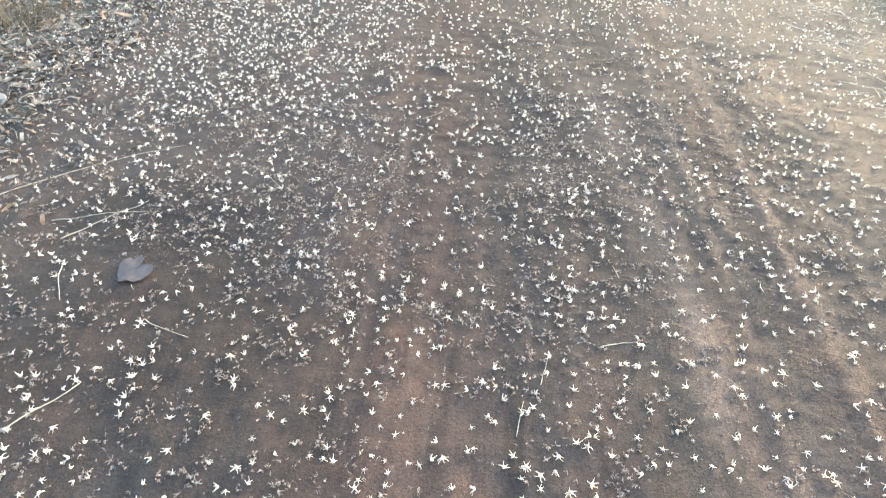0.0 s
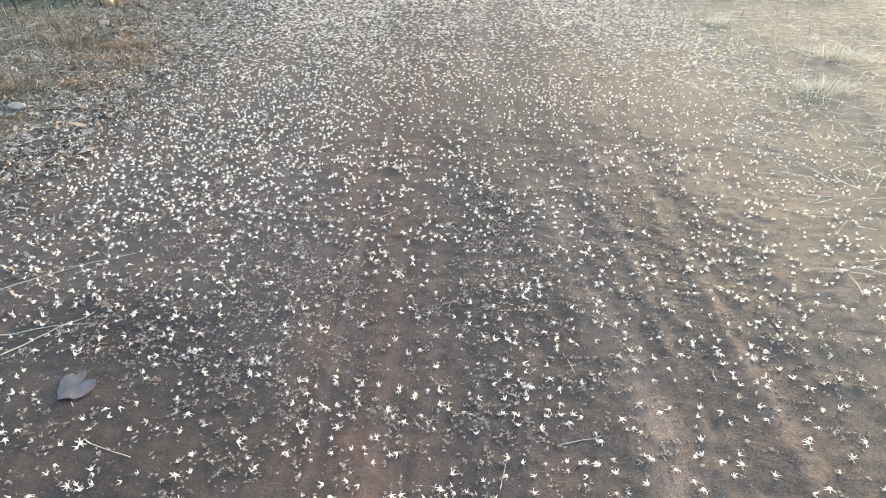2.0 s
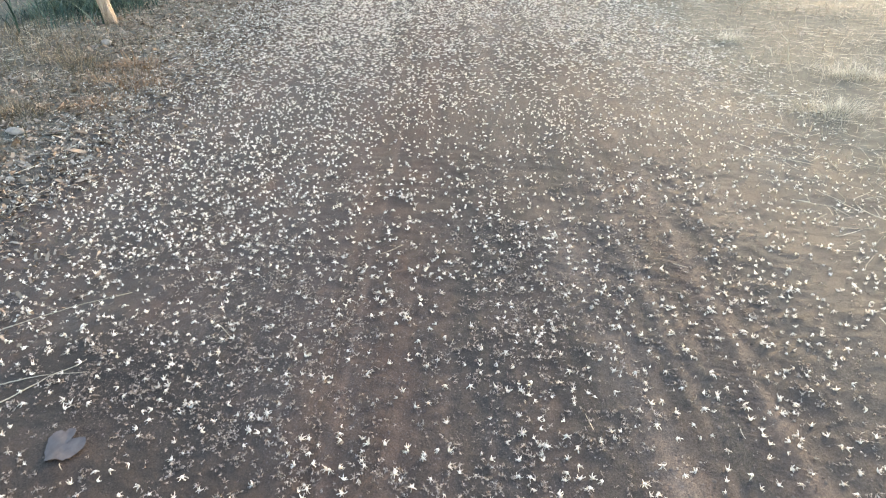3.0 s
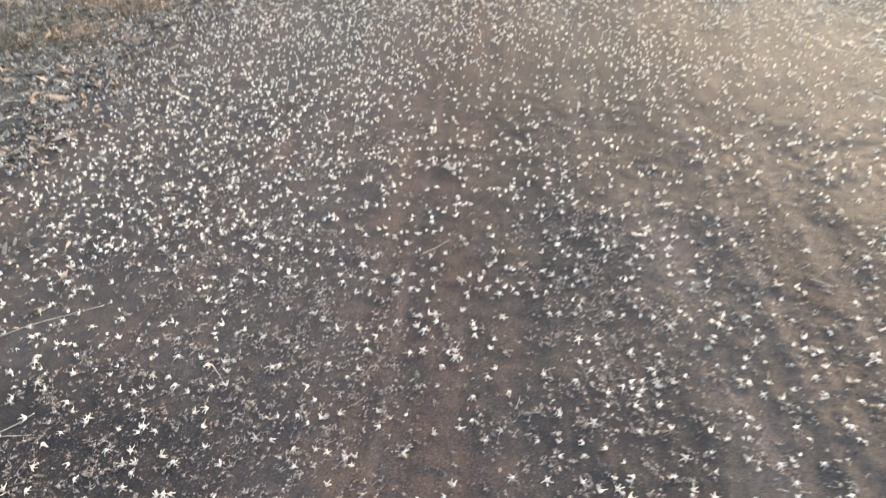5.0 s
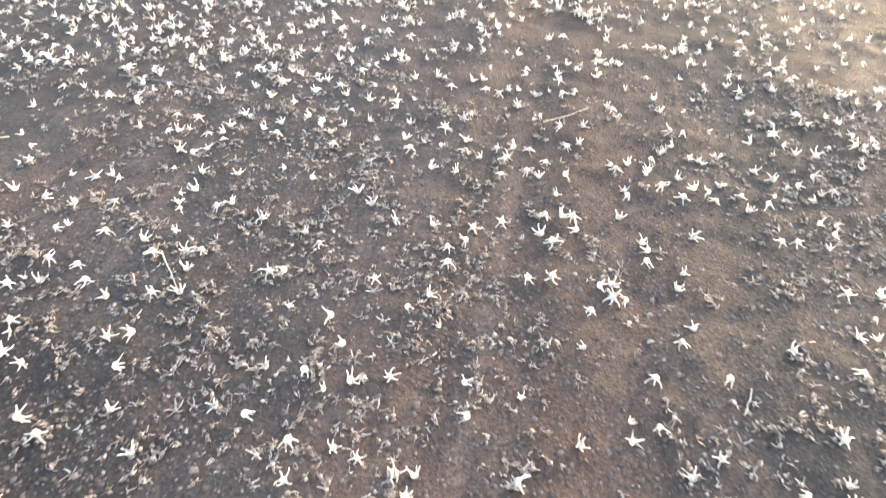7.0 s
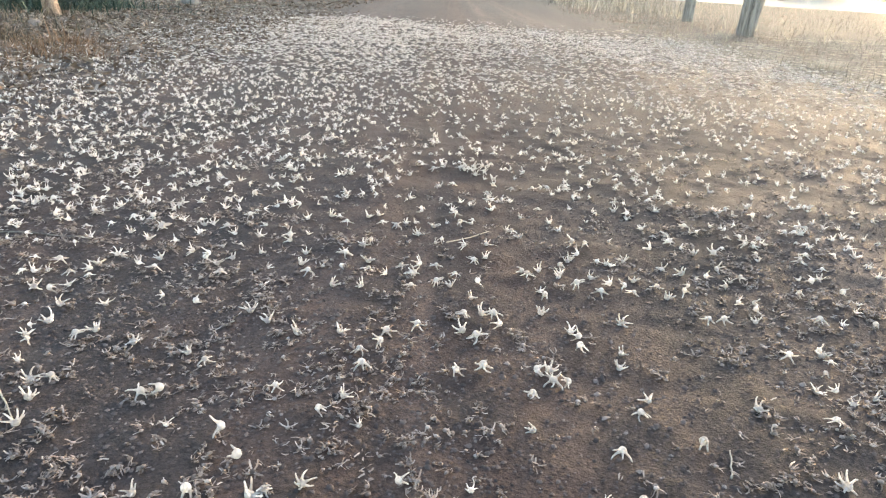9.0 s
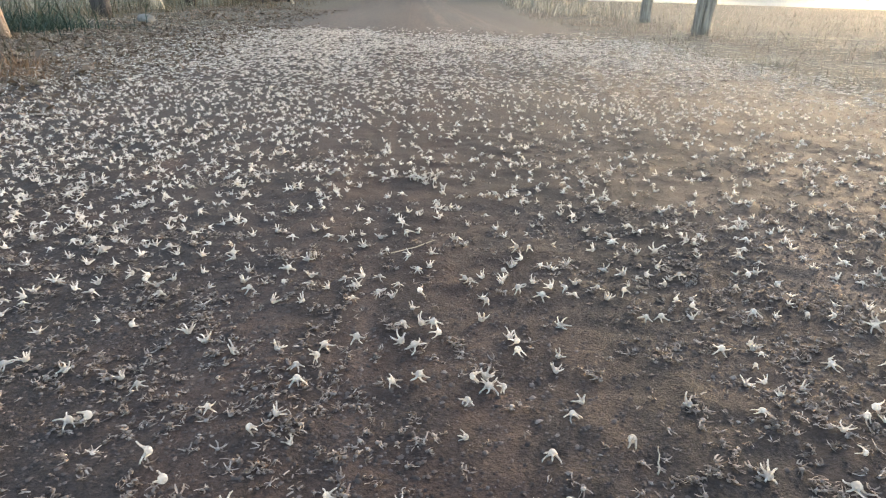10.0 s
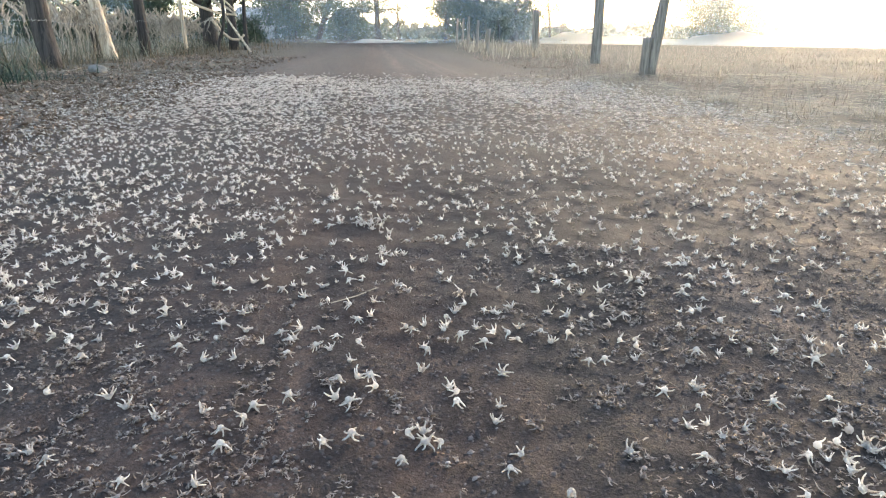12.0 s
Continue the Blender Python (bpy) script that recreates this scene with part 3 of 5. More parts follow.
def flowers():
    models = {(kind, k): single_flower(kind, k) for kind in FORMS for k in range(len(FORMS[kind]))}
    used = set()

    def lay(x, y, kind):
        k = int(rng.integers(len(FORMS[kind])))
        size = rng.uniform(0.66, 0.92)
        z = float(ground_height(x, y))
        m = pose(x, y, z, rng.uniform(-8, 8), rng.uniform(-8, 8), rng.uniform(0, 360)) @ Matrix.Scale(size, 4)
        key = (kind, k)
        if key not in used:
            used.add(key)
            models[key].matrix_basis = m
        else:
            ob = copy_thing(models[key], Matrix())
            ob.matrix_basis = m

    taken = []
    for places, lies in ((NEAR_LEFT, NEAR_LEFT_LIE), (NEAR_RIGHT, NEAR_RIGHT_LIE), (FOOT, FOOT_LIE)):
        for n, (x, y) in enumerate(places):
            lay(x, y, lies[n % len(lies)])
            taken.append((x, y))
    # flowers that lie heaped
    for x0, y0, wide, many in ((-0.20, 1.69, 0.028, 13), (-0.555, 0.235, 0.018, 4), (-0.33, 0.215, 0.022, 3), (-0.02, 0.748, 0.018, 2), (-1.18, 1.87, 0.03, 7)):
        for _ in range(many):
            x, y = rng.normal(x0, wide), rng.normal(y0, wide)
            lay(x, y, "uis"[int(rng.integers(3))])
            taken.append((x, y))
    seen = np.array(taken)

    def fresh_weight(x, y):
        u = lateral(x, y)
        w = np.full_like(x, 0.46)
        w += 1.15 * step(0.1, 0.7, -u) * step(0.6, 1.6, y) - 0.20 * step(1.0, 1.6, -u)
        w -= 0.17 * step(0.7, 0.0, y) * step(-0.3, 0.3, -u)
        w += 0.16 * step(1.8, 3.6, y)
        w -= 0.09 * step(0.35, 0.9, u) * (1 - 0.6 * step(2.5, 4.5, y))
        w += 0.28 * step(0.8, 1.5, u) * step(3.0, 4.6, y)
        clump = 0.58 + 0.95 * value_noise(x, y, 0.16, 21) * value_noise(x, y, 0.5, 22) * 1.6
        edge = step(2.6, 1.1, -u) * step(2.75, 2.05, u) * step(-3.4, -1.4, y) * step(8.6, 7.2, y + 0.7 * value_noise(x, 0 * x, 0.8, 23))
        stray = 0.05 * step(3.2, 1.8, -u) * step(-4.0, -2.0, y) * step(2.6, 2.0, u) * step(9.5, 8.0, y)
        return np.clip(w * clump * edge + stray, 0, 1)

    x, y = sown(60000, -3.3, 2.6, -3.6, 9.5, fresh_weight)
    gap = np.min((x[:, None] - seen[None, :, 0]) ** 2 + (y[:, None] - seen[None, :, 1]) ** 2, axis=1)
    named_area = (x > -0.62) & (x < 0.28) & (y > 0.18) & (y < 0.98)
    keep = (gap > 0.026 ** 2) & (np.hypot(x + 0.795, y - 0.033) > 0.082) & ~(named_area & (rng.random(len(x)) < 0.86))
    x, y = x[keep], y[keep]
    one = np.flatnonzero((np.abs(x) < 0.75) & (y > 0.1) & (y < 1.7))[: 300 - len(taken)]
    for n in one:
        lay(float(x[n]), float(y[n]), "uis"[int(rng.choice(3, p=[0.45, 0.25, 0.30]))])
    rest = np.ones(len(x), bool)
    rest[one] = False
    x, y = x[rest], y[rest]
    near = (y < 2.4) & (y > -0.9) & (np.abs(x) < 1.6)
    away = (y > 3.2) | (y < -1.3)
    for name, pick, kinds in (("fallen_flowers_close", near, flower_kinds(4, 3, 6)), ("fallen_flowers_beyond", ~near & ~away, flower_kinds(3, 3, 5, 0.9, 0.85)), ("fallen_flowers_away", away, spiky_kinds(11, 5, 0.45))):
        n = int(pick.sum())
        ob = strew(name, kinds, on_ground(x[pick], y[pick]), turns(rng.uniform(0, 6.28, n), rng.normal(0, 0.16, n), rng.normal(0, 0.16, n)), rng.uniform(0.50, 0.92, n) * (1 - 0.07 * step(0.9, 1.8, y[pick]) + 0.30 * step(2.6, 5.0, y[pick])), WHITE_MANY)
        tagged(ob, "carpet of waxy white flowers strewn over the dirt road", "flowers", kind="stuff")


def spiky_kinds(many, petals, rise, cup=0.0042):
    """Small flowers for the far carpet: a pointed cup and tapering petals."""
    kinds = []
    for k in range(many):
        g = np.random.default_rng(1500 + k)
        v, f = [], []
        if cup:
            v += [(cup, 0, 0.003), (0, cup, 0.003), (-cup, 0, 0.003), (0, -cup, 0.003), (0, 0, 0.0075)]
            f += [(0, 1, 4), (1, 2, 4), (2, 3, 4), (3, 0, 4)]
        for i in range(petals):
            a = 2 * math.pi * (i + g.uniform(-0.3, 0.3)) / petals
            up, reach = rise + g.uniform(-0.4, 0.5), g.uniform(0.016, 0.024)
            out, side = np.array([math.cos(a), math.sin(a), 0]), np.array([-math.sin(a), math.cos(a), 0])
            n = len(v)
            low = out * 0.002 + (0, 0, 0.004)
            v += [low + side * 0.0024, low - side * 0.0024, low + (0, 0, 0.0030), low + out * reach * math.cos(up) + (0, 0, reach * math.sin(up) * 0.7) + side * g.uniform(-0.005, 0.005)]
            f += [(n, n + 1, n + 3), (n + 1, n + 2, n + 3), (n + 2, n, n + 3)]
        kinds.append((np.array([np.array(p, float) for p in v]), np.array(f)))
    return kinds


def withered():
    def weight(x, y):
        u = lateral(x, y)
        w = 0.30 + 0.62 * step(-0.1, 0.5, -u) + 0.45 * step(0.15, 0.5, u) - 0.1 * step(0.7, 1.2, u) + 0.3 * step(0.9, 1.5, -u) + 0.55 * step(0.6, 0.0, y) * step(-0.4, 0.2, -u)
        clump = 0.34 + 1.4 * step(0.32, 0.70, value_noise(x, y, 0.08, 31) * 0.45 + value_noise(x, y, 0.35, 32) * 0.55)
        return np.clip(w * clump * 0.8 * step(3.3, 1.9, -u) * step(2.6, 1.8, u) * step(9.0, 7.0, y) * step(-3.2, -1.2, y), 0, 1)

    def tangles(rings, many, most, sides):
        """Shrivelled flowers fallen in one another, their petals drawn in and twisted."""
        kinds = []
        for k in range(many):
            g = np.random.default_rng(300 + k)
            heap = []
            for q in range(1 + k % most):
                cup, made = flower_pieces(300 + 17 * k + q, 3 + (q + k) % 2, g.uniform(-0.2, 1.2), g.choice([-1, 1]) * g.uniform(1.2, 3.8), 1.12, rings, sides, 5, 0.74)
                cup, made = set_down(cup, made, g.uniform(0, 6), g.uniform(0, 3.1))
                at = np.array([*g.normal(0, 0.0068, 2), 0.0014 * q]) if q else np.zeros(3)
                heap += [(v * (1, 1, 0.46) + at, f) for v, f in ([cup] if g.random() < 0.6 else []) + made]
            kinds.append(joined(heap))
        return kinds

    close, around = (-0.98, 0.82, 0.0, 1.55), (-1.5, 1.4, -0.9, 2.1)
    for name, box, less, many, kinds in (
        ("withered_flowers_close", close, None, 9200, tangles(3, 18, 3, 2)),
        ("withered_flowers_around", around, close, 14500, tangles(3, 14, 3, 1)),
        ("withered_flowers_beyond", (-3.4, 2.6, -1.4, 3.8), around, 26000, tangles(3, 12, 2, 1)),
        ("withered_flowers_away", (-3.4, 2.6, -3.2, 9.0), (-3.4, 2.6, -1.4, 3.8), 32000, spiky_kinds(9, 4, 0.1, 0.0)),
    ):
        x, y = sown(many, *box, weight)
        # most lie drawn together in small heaps of two to six
        heaps = rng.choice(len(x), len(x) // 5, replace=False)
        to = heaps[rng.integers(len(heaps), size=len(x))]
        drawn = rng.random(len(x)) < 0.68
        slant = rng.uniform(0, 6.28, len(x))[to]
        a, b = rng.normal(0, 0.021, len(x)), rng.normal(0, 0.009, len(x))
        x, y = np.where(drawn, x[to] + a * np.cos(slant) - b * np.sin(slant), x), np.where(drawn, y[to] + a * np.sin(slant) + b * np.cos(slant), y)
        off_leaf = np.hypot(x + 0.795, y - 0.033) > 0.085
        x, y = x[off_leaf], y[off_leaf]
        if less:
            out = ~((x > less[0]) & (x < less[1]) & (y > less[2]) & (y < less[3]))
            x, y = x[out], y[out]
        n = len(x)
        ob = strew(name, kinds, on_ground(x, y), turns(rng.uniform(0, 6.28, n), rng.normal(0, 0.18, n), rng.normal(0, 0.18, n)), rng.uniform(0.46, 0.86, n), FADED)
        tagged(ob, "shrivelled tan remains of older fallen flowers in loose tangles", "withered flowers", kind="stuff")


def crumbs():
    kinds = []
    for k in range(9):
        g = np.random.default_rng(500 + k)
        a = np.arange(5) * 2 * np.pi / 5
        v = np.concatenate([np.stack([np.cos(a), np.sin(a), 0 * a - 0.1], -1), [(0.1, 0.0, 0.8)]]) * (0.6 + 0.7 * g.random((6, 1))) * (1.15, 0.9, 0.85)
        v[:, :2] += g.normal(0, 0.12, (6, 2))
        f = np.array([(k, (k + 1) % 5, 5) for k in range(5)])
        kinds.append((v, f))

    def weight(x, y):
        return np.clip(0.15 + 1.2 * value_noise(x, y, 0.13, 41) * value_noise(x, y, 0.5, 42) * 1.5 + 0.25 * step(0.2, 0.8, lateral(x, y)), 0, 1)

    def spread(name, x, y, size, yaw):
        n = len(x)
        s = size * np.exp(np.clip(rng.normal(0, 0.42, n), -1.0, 0.85))
        ob = strew(name, kinds, on_ground(x, y) + np.stack([0 * x, 0 * x, 0.1 * s], -1), turns(yaw, rng.normal(0, 0.25, n)), s, CRUMB)
        tagged(ob, "loose grains and crumbs of dark dry soil", "soil crumbs", kind="stuff")

    x, y = sown(58000, -0.95, 0.75, 0.05, 1.5, weight)
    spread("soil_crumbs_close", x, y, 0.0016, rng.uniform(0, 6.28, len(x)))
    x, y = sown(44000, -1.9, 2.0, -2.0, 3.6, lambda x, y: (weight(x, y) + 0.25 * step(0.1, 0.5, x)) * step(-2.0, -0.8, y) * step(3.6, 2.6, y) * step(1.9, 1.4, np.abs(x)))
    spread("soil_crumbs_beyond", x, y, 0.0021, rng.uniform(0, 6.28, len(x)))
    # clods thrown up in rows by the tyre
    x, y = sown(6500, 0.3, 1.9, -0.7, 2.2, lambda x, y: np.exp(-((x - tread_line(y)) / 0.26) ** 2) * step(0.3, 0.7, value_noise(x, y, 0.2, 45)))
    y = np.round(y / 0.03) * 0.03 + rng.normal(0, 0.005, len(y)) + 0.3 * np.abs(x - tread_line(y)) ** 1.2
    spread("tyre_clods", x, y, 0.0026, rng.normal(0.25, 0.35, len(x)))


# ---------------------------------------------------------------- leaves, straws, stones
def leaf_shape(seed, long=1.0, wide=0.42, curl=0.5, fold=0.3, bite=0.0, n=7, blunt=1.0):
    """A leaf blade of unit length along y, with midrib fold, curl and a ragged edge."""
    g = np.random.default_rng(seed)
    t = np.linspace(0, 1, n)
    half = wide * 0.5 * np.sin(np.pi * np.clip(t, 0.02, 0.985) ** 0.8) ** blunt * (0.85 + 0.3 * g.random(n))
    half[-1] *= 0.3
    zc = curl * (0.25 * (t - 0.5) ** 2) * 4 * 0.25
    rows = []
    for k, s in enumerate((-1, -0.5, 0, 0.5, 1)):
        wob = 0.03 * (g.random(n) - 0.5)
        hx = s * half * (1 - bite * np.exp(-(((t - 0.70) / 0.07) ** 2)) * (s > 0))
        rows.append(np.stack([hx, t * long - 0.5 * long, zc + fold * np.abs(hx) * (0.6 + 0.4 * np.sin(5 * t + seed)) + wob], -1))
    v = np.concatenate(rows)
    v[:, 2] -= v[:, 2].min()
    i, j = np.meshgrid(np.arange(4), np.arange(n - 1), indexing="ij")
    a = (i * n + j).ravel()
    return v, np.concatenate([np.stack([a, a + n, a + n + 1], -1), np.stack([a, a + n + 1, a + 1], -1)])


def leaf_litter():
    kinds = [leaf_shape(600 + k, 1.0, rng.uniform(0.28, 0.55), rng.uniform(-0.6, 1.0), rng.uniform(0.1, 0.9), 0.0, 4) for k in range(8)]

    def weight(x, y):
        u = lateral(x, y)
        band = step(1.45, 1.95, -u) * step(3.3 + 0.12 * np.clip(y - 4, 0, 12), 2.4 + 0.12 * np.clip(y - 4, 0, 12), -u)
        return np.clip(band * step(-3.5, 0.2, y) * (0.60 + 0.40 * step(7.0, 3.5, y)) * step(18.0, 12.0, y) * (0.5 + 1.1 * value_noise(x, y, 0.3, 51)), 0, 1)

    x, y = sown(56000, -6.0, -0.6, -3.5, 18.0, weight)
    n = len(x)
    ob = strew("leaf_litter", kinds, on_ground(x, y, 0.006), turns(rng.uniform(0, 6.28, n), rng.normal(0, 0.45, n), rng.normal(0, 0.45, n)), 0.036 * np.exp(rng.normal(0, 0.42, n)), LITTER)
    tagged(ob, "brown and grey dry leaves littering the verge", "leaf litter", kind="stuff")
    # shreds of leaf and stem between them
    shred = (np.array([(-0.12, -0.5, 0), (0.12, -0.5, 0.05), (0.16, 0, 0.14), (-0.10, 0.05, 0.10), (0.02, 0.5, 0.02)]), np.array([(0, 1, 2), (0, 2, 3), (3, 2, 4)]))
    x, y = sown(150000, -5.0, -0.7, -3.5, 10.0, lambda x, y: np.clip(step(-3.5, -1.0, y) * step(10.0, 6.0, y) * step(1.0, 1.9, -lateral(x, y)) * step(3.6, 2.6, -lateral(x, y)) * (0.3 + 0.9 * value_noise(x, y, 0.2, 55)), 0, 1))
    n = len(x)
    ob = strew("leaf_shreds", [shred], on_ground(x, y, 0.004), turns(rng.uniform(0, 6.28, n), rng.normal(0, 0.5, n), rng.normal(0, 0.6, n)), 0.024 * np.exp(rng.normal(0, 0.4, n)), LITTER, False)
    tagged(ob, "small brown shreds of dry leaf and stem on the verge", "leaf litter", kind="stuff")
    # leaves that lie apart
    for x, y, size, yaw in ((-1.96, 1.90, 0.13, 80), (-1.72, 3.62, 0.12, 60), (-1.98, 1.06, 0.12, 75), (-1.80, 0.95, 0.10, 20), (-2.08, 1.25, 0.14, 110), (-1.62, 2.30, 0.09, 95),
                            (-2.2, 1.75, 0.12, 70), (-1.78, 1.62, 0.10, 140), (-2.35, 2.2, 0.13, 100), (-1.9, 2.75, 0.10, 85), (-2.5, 3.4, 0.13, 65), (-2.05, 4.4, 0.12, 100)):
        v, f = leaf_shape(int(100 * abs(x) + 10 * y), 1.0, 0.40, 0.5, 0.35)
        ob = new("dry_leaf", shape("dry_leaf", v * size, f, LEAF_ONE))
        ob.matrix_basis = pose(x, y, float(ground_height(x, y)) + 0.003, 0, 0, yaw)
        tagged(ob, "curled pale brown dry leaf lying in the litter", "leaf", "large dry leaves on the verge")
    # the torn dark leaf: broad, with a bite out of its rim and a puckered blade
    rings, spokes = 6, 36
    a = np.arange(spokes) * 2 * np.pi / spokes
    rim = 0.95 + 0.06 * np.cos(2 * a + 0.4) + 0.07 * np.cos(3 * a + 0.8) + 0.05 * np.cos(5 * a) + 0.07 * (rng.random(spokes) - 0.5)
    rim *= 1 - 0.62 * np.exp(-((a - 0.60) / 0.24) ** 2) - 0.22 * np.exp(-((a - 1.75) / 0.12) ** 2) - 0.15 * np.exp(-((a - 3.6) / 0.2) ** 2)
    v = [(0.0, 0.0, 0.004)]
    for k in range(1, rings + 1):
        q = k / rings
        x, y = 0.050 * q * rim * np.cos(a), 0.066 * q * rim * np.sin(a)
        z = 0.004 + 0.007 * (value_noise(x + 2, y + 2, 0.020, 81) - 0.5) * q + 0.003 * q * q * np.sin(3 * a + 1) - 0.001 * np.exp(-((x / 0.006) ** 2))
        v += list(zip(x, y, np.maximum(z, 0.0)))
    v = np.array(v)
    k = np.arange(spokes)
    f = [np.stack([0 * k, 1 + k, 1 + (k + 1) % spokes], -1)]
    for r in range(rings - 1):
        p, q = 1 + r * spokes + k, 1 + r * spokes + (k + 1) % spokes
        f += [np.stack([p, p + spokes, q + spokes], -1), np.stack([p, q + spokes, q], -1)]
    f = np.concatenate(f)
    dark = new("torn_leaf")
    dark.matrix_basis = pose(-0.795, 0.033, float(ground_height(-0.795, 0.033)) + 0.004, 0, 0, 24)
    tagged(dark, "torn dark purple-grey leaf lying flat on the dirt", "leaf")
    part("leaf_blade", v, f, LEAF_DARK, dark)
    part("leaf_stalk", *tube([(0, -0.066, 0.002), (0.004, -0.078, 0.004), (0.010, -0.088, 0.002)], [0.0011, 0.0010, 0.0008], 5), STRAW, dark, "pale short stalk")


def stalk(name, points, radius, label, mat=STRAW, category="straw", group=""):
    p = np.array(points, float)
    t = np.linspace(0, len(p) - 1, 4 * len(p))
    line = np.stack([np.interp(t, np.arange(len(p)), p[:, k]) for k in range(2)], -1)
    line += 0.0018 * (rng.random(line.shape) - 0.5)
    z = ground_height(line[:, 0], line[:, 1])
    base = np.array([line[0, 0], line[0, 1], float(z.min())])
    pts = np.column_stack([line, z + radius * 0.8]) - base
    ob = new(name, shape(name, *tube(pts, np.linspace(radius, radius * 0.45, len(pts)), 5), mat))
    ob.location = base
    tagged(ob, label, category, group)


def sticks():
    stalk("dry_stalk", [(-1.52, 0.22), (-1.36, 0.45), (-1.19, 0.64), (-1.03, 0.76)], 0.0020, "long thin pale stalk curving over the dirt", category="stalk")
    stalk("dry_stalk", [(-1.11, 0.13), (-1.07, 0.2), (-1.02, 0.29), (-0.96, 0.38)], 0.0022, "thin pale stalk lying across the dirt", category="stalk")
    stalk("dry_stalk", [(-0.86, -0.62), (-0.78, -0.53), (-0.69, -0.37)], 0.003, "thin pale stalk lying across the dirt", category="stalk")
    stalk("dry_stalk", [(-1.20, 0.21), (-1.14, 0.24), (-1.05, 0.29), (-0.92, 0.32)], 0.0018, "thin pale stalk lying across the dirt", category="stalk")
    stalk("dry_stalk", [(-0.66, -0.14), (-0.64, -0.15), (-0.51, -0.18)], 0.0016, "short pale stalk on the dirt", category="stalk")
    stalk("dry_stalk", [(-1.03, 0.04), (-1.0, -0.03), (-0.93, -0.12)], 0.0022, "short curved pale stalk on the dirt", category="stalk")
    stalk("straw", [(0.150, 0.605), (0.158, 0.645)], 0.0012, "short pale straw on the dirt", group="straws on the road")
    stalk("straw", [(0.54, 0.02), (0.60, 0.05), (0.65, 0.07)], 0.0014, "short pale straw on the dirt", group="straws on the road")
    stalk("straw", [(0.36, -0.30), (0.365, -0.20)], 0.0014, "short pale straw on the dirt", group="straws on the road")
    stalk("straw", [(0.40, -0.14), (0.41, -0.05)], 0.0014, "short pale straw on the dirt", group="straws on the road")
    stalk("straw", [(-0.62, 0.60), (-0.56, 0.55)], 0.0014, "short pale straw on the dirt", group="straws on the road")
    stalk("twig", [(-1.0, 1.0), (-0.8, 1.02)], 0.0024, "short grey twig among the flowers", BARK_GREY, "twig")
    # loose straws over the verges and thinly on the road
    kinds = []
    for k in range(5):
        t = np.linspace(-0.5, 0.5, 3)
        kinds.append(ribbon(np.stack([0.12 * (k - 2) * t * t, t, 0.01 + 0.03 * t * t], -1), np.full(3, 0.010)))

    def weight(x, y):
        u = lateral(x, y)
        return np.clip(step(1.4, 2.2, -u) * 0.8 + step(1.6, 2.2, u) * 0.95 + 0.002, 0, 1)

    x, y = sown(22000, -4.5, 4.5, -3.0, 9.0, weight)
    n = len(x)
    ob = strew("loose_straw", kinds, on_ground(x, y, 0.003), turns(rng.uniform(0, 6.28, n), rng.normal(0, 0.12, n)), rng.uniform(0.05, 0.16, n), STRAW)
    tagged(ob, "loose dry straws scattered over the verges", "straw", kind="stuff")


def stone(name, x, y, size, label, mat=STONE):
    bm = bmesh.new()
    bmesh.ops.create_icosphere(bm, subdivisions=3, radius=1.0)
    for v in bm.verts:
        k = 1 + 0.35 * (noise.noise(v.co * 1.3 + Vector((x, y, 0))))
        v.co = Vector((v.co.x * k * size[0], v.co.y * k * size[1], v.co.z * k * size[2]))
    me = bpy.data.meshes.new(name)
    bm.to_mesh(me)
    bm.free()
    for p in me.polygons:
        p.use_smooth = True
    me.materials.append(mat)
    ob = new(name, me)
    ob.location = (x, y, float(ground_height(x, y)) + size[2] * 0.55)
    tagged(ob, label, "stone")


def stones():
    stone("stone", -3.98, 7.7, (0.10, 0.085, 0.060), "dull grey field stone beside the fence")
    stone("stone", -2.57, 2.17, (0.060, 0.024, 0.022), "long pale tan stone at the edge of the grass", TAN_STONE)
    stone("stone", -3.23, 4.15, (0.040, 0.030, 0.028), "small pale stone before the fence post", TAN_STONE)
    stone("stone", -1.98, 0.92, (0.045, 0.03, 0.02), "flat grey stone in the leaf litter")


# ---------------------------------------------------------------- grass
def blade_kinds(count, bend, width, cuts=4):
    kinds = []
    for k in range(count):
        g = np.random.default_rng(800 + k)
        t = np.linspace(0, 1, cuts)
        b = bend * (0.4 + g.random())
        c = np.stack([0.06 * (g.random() - 0.5) * t, b * t * t, t * (1 - 0.35 * b * t)], -1)
        m = cuts - 1
        w = width * np.linspace(1.05, 0.6, m)
        v = np.concatenate([np.stack([c[:m, 0] - w, c[:m, 1], c[:m, 2]], -1), np.stack([c[:m, 0] + w, c[:m, 1], c[:m, 2]], -1), c[m:]])
        f = np.array([q for k in range(m - 1) for q in ((k, k + m, k + m + 1), (k, k + m + 1, k + 1))] + [(m - 1, 2 * m - 1, 2 * m)])
        kinds.append((v, f))
    return kinds


def grass(name, box, many, weight, tall, spread, bend, width, mat, label):
    x, y = sown(many, *box, weight)
    n = len(x)
    size = tall * np.exp(rng.normal(0, spread, n))
    ob = strew(name, blade_kinds(7, bend, width, 4 if name in ("verge_grass", "shaded_grass") else 3), on_ground(x, y, -0.004), turns(rng.uniform(0, 6.28, n), rng.normal(0, 0.25, n)), size, mat, False)
    tagged(ob, label, "grass", kind="stuff")


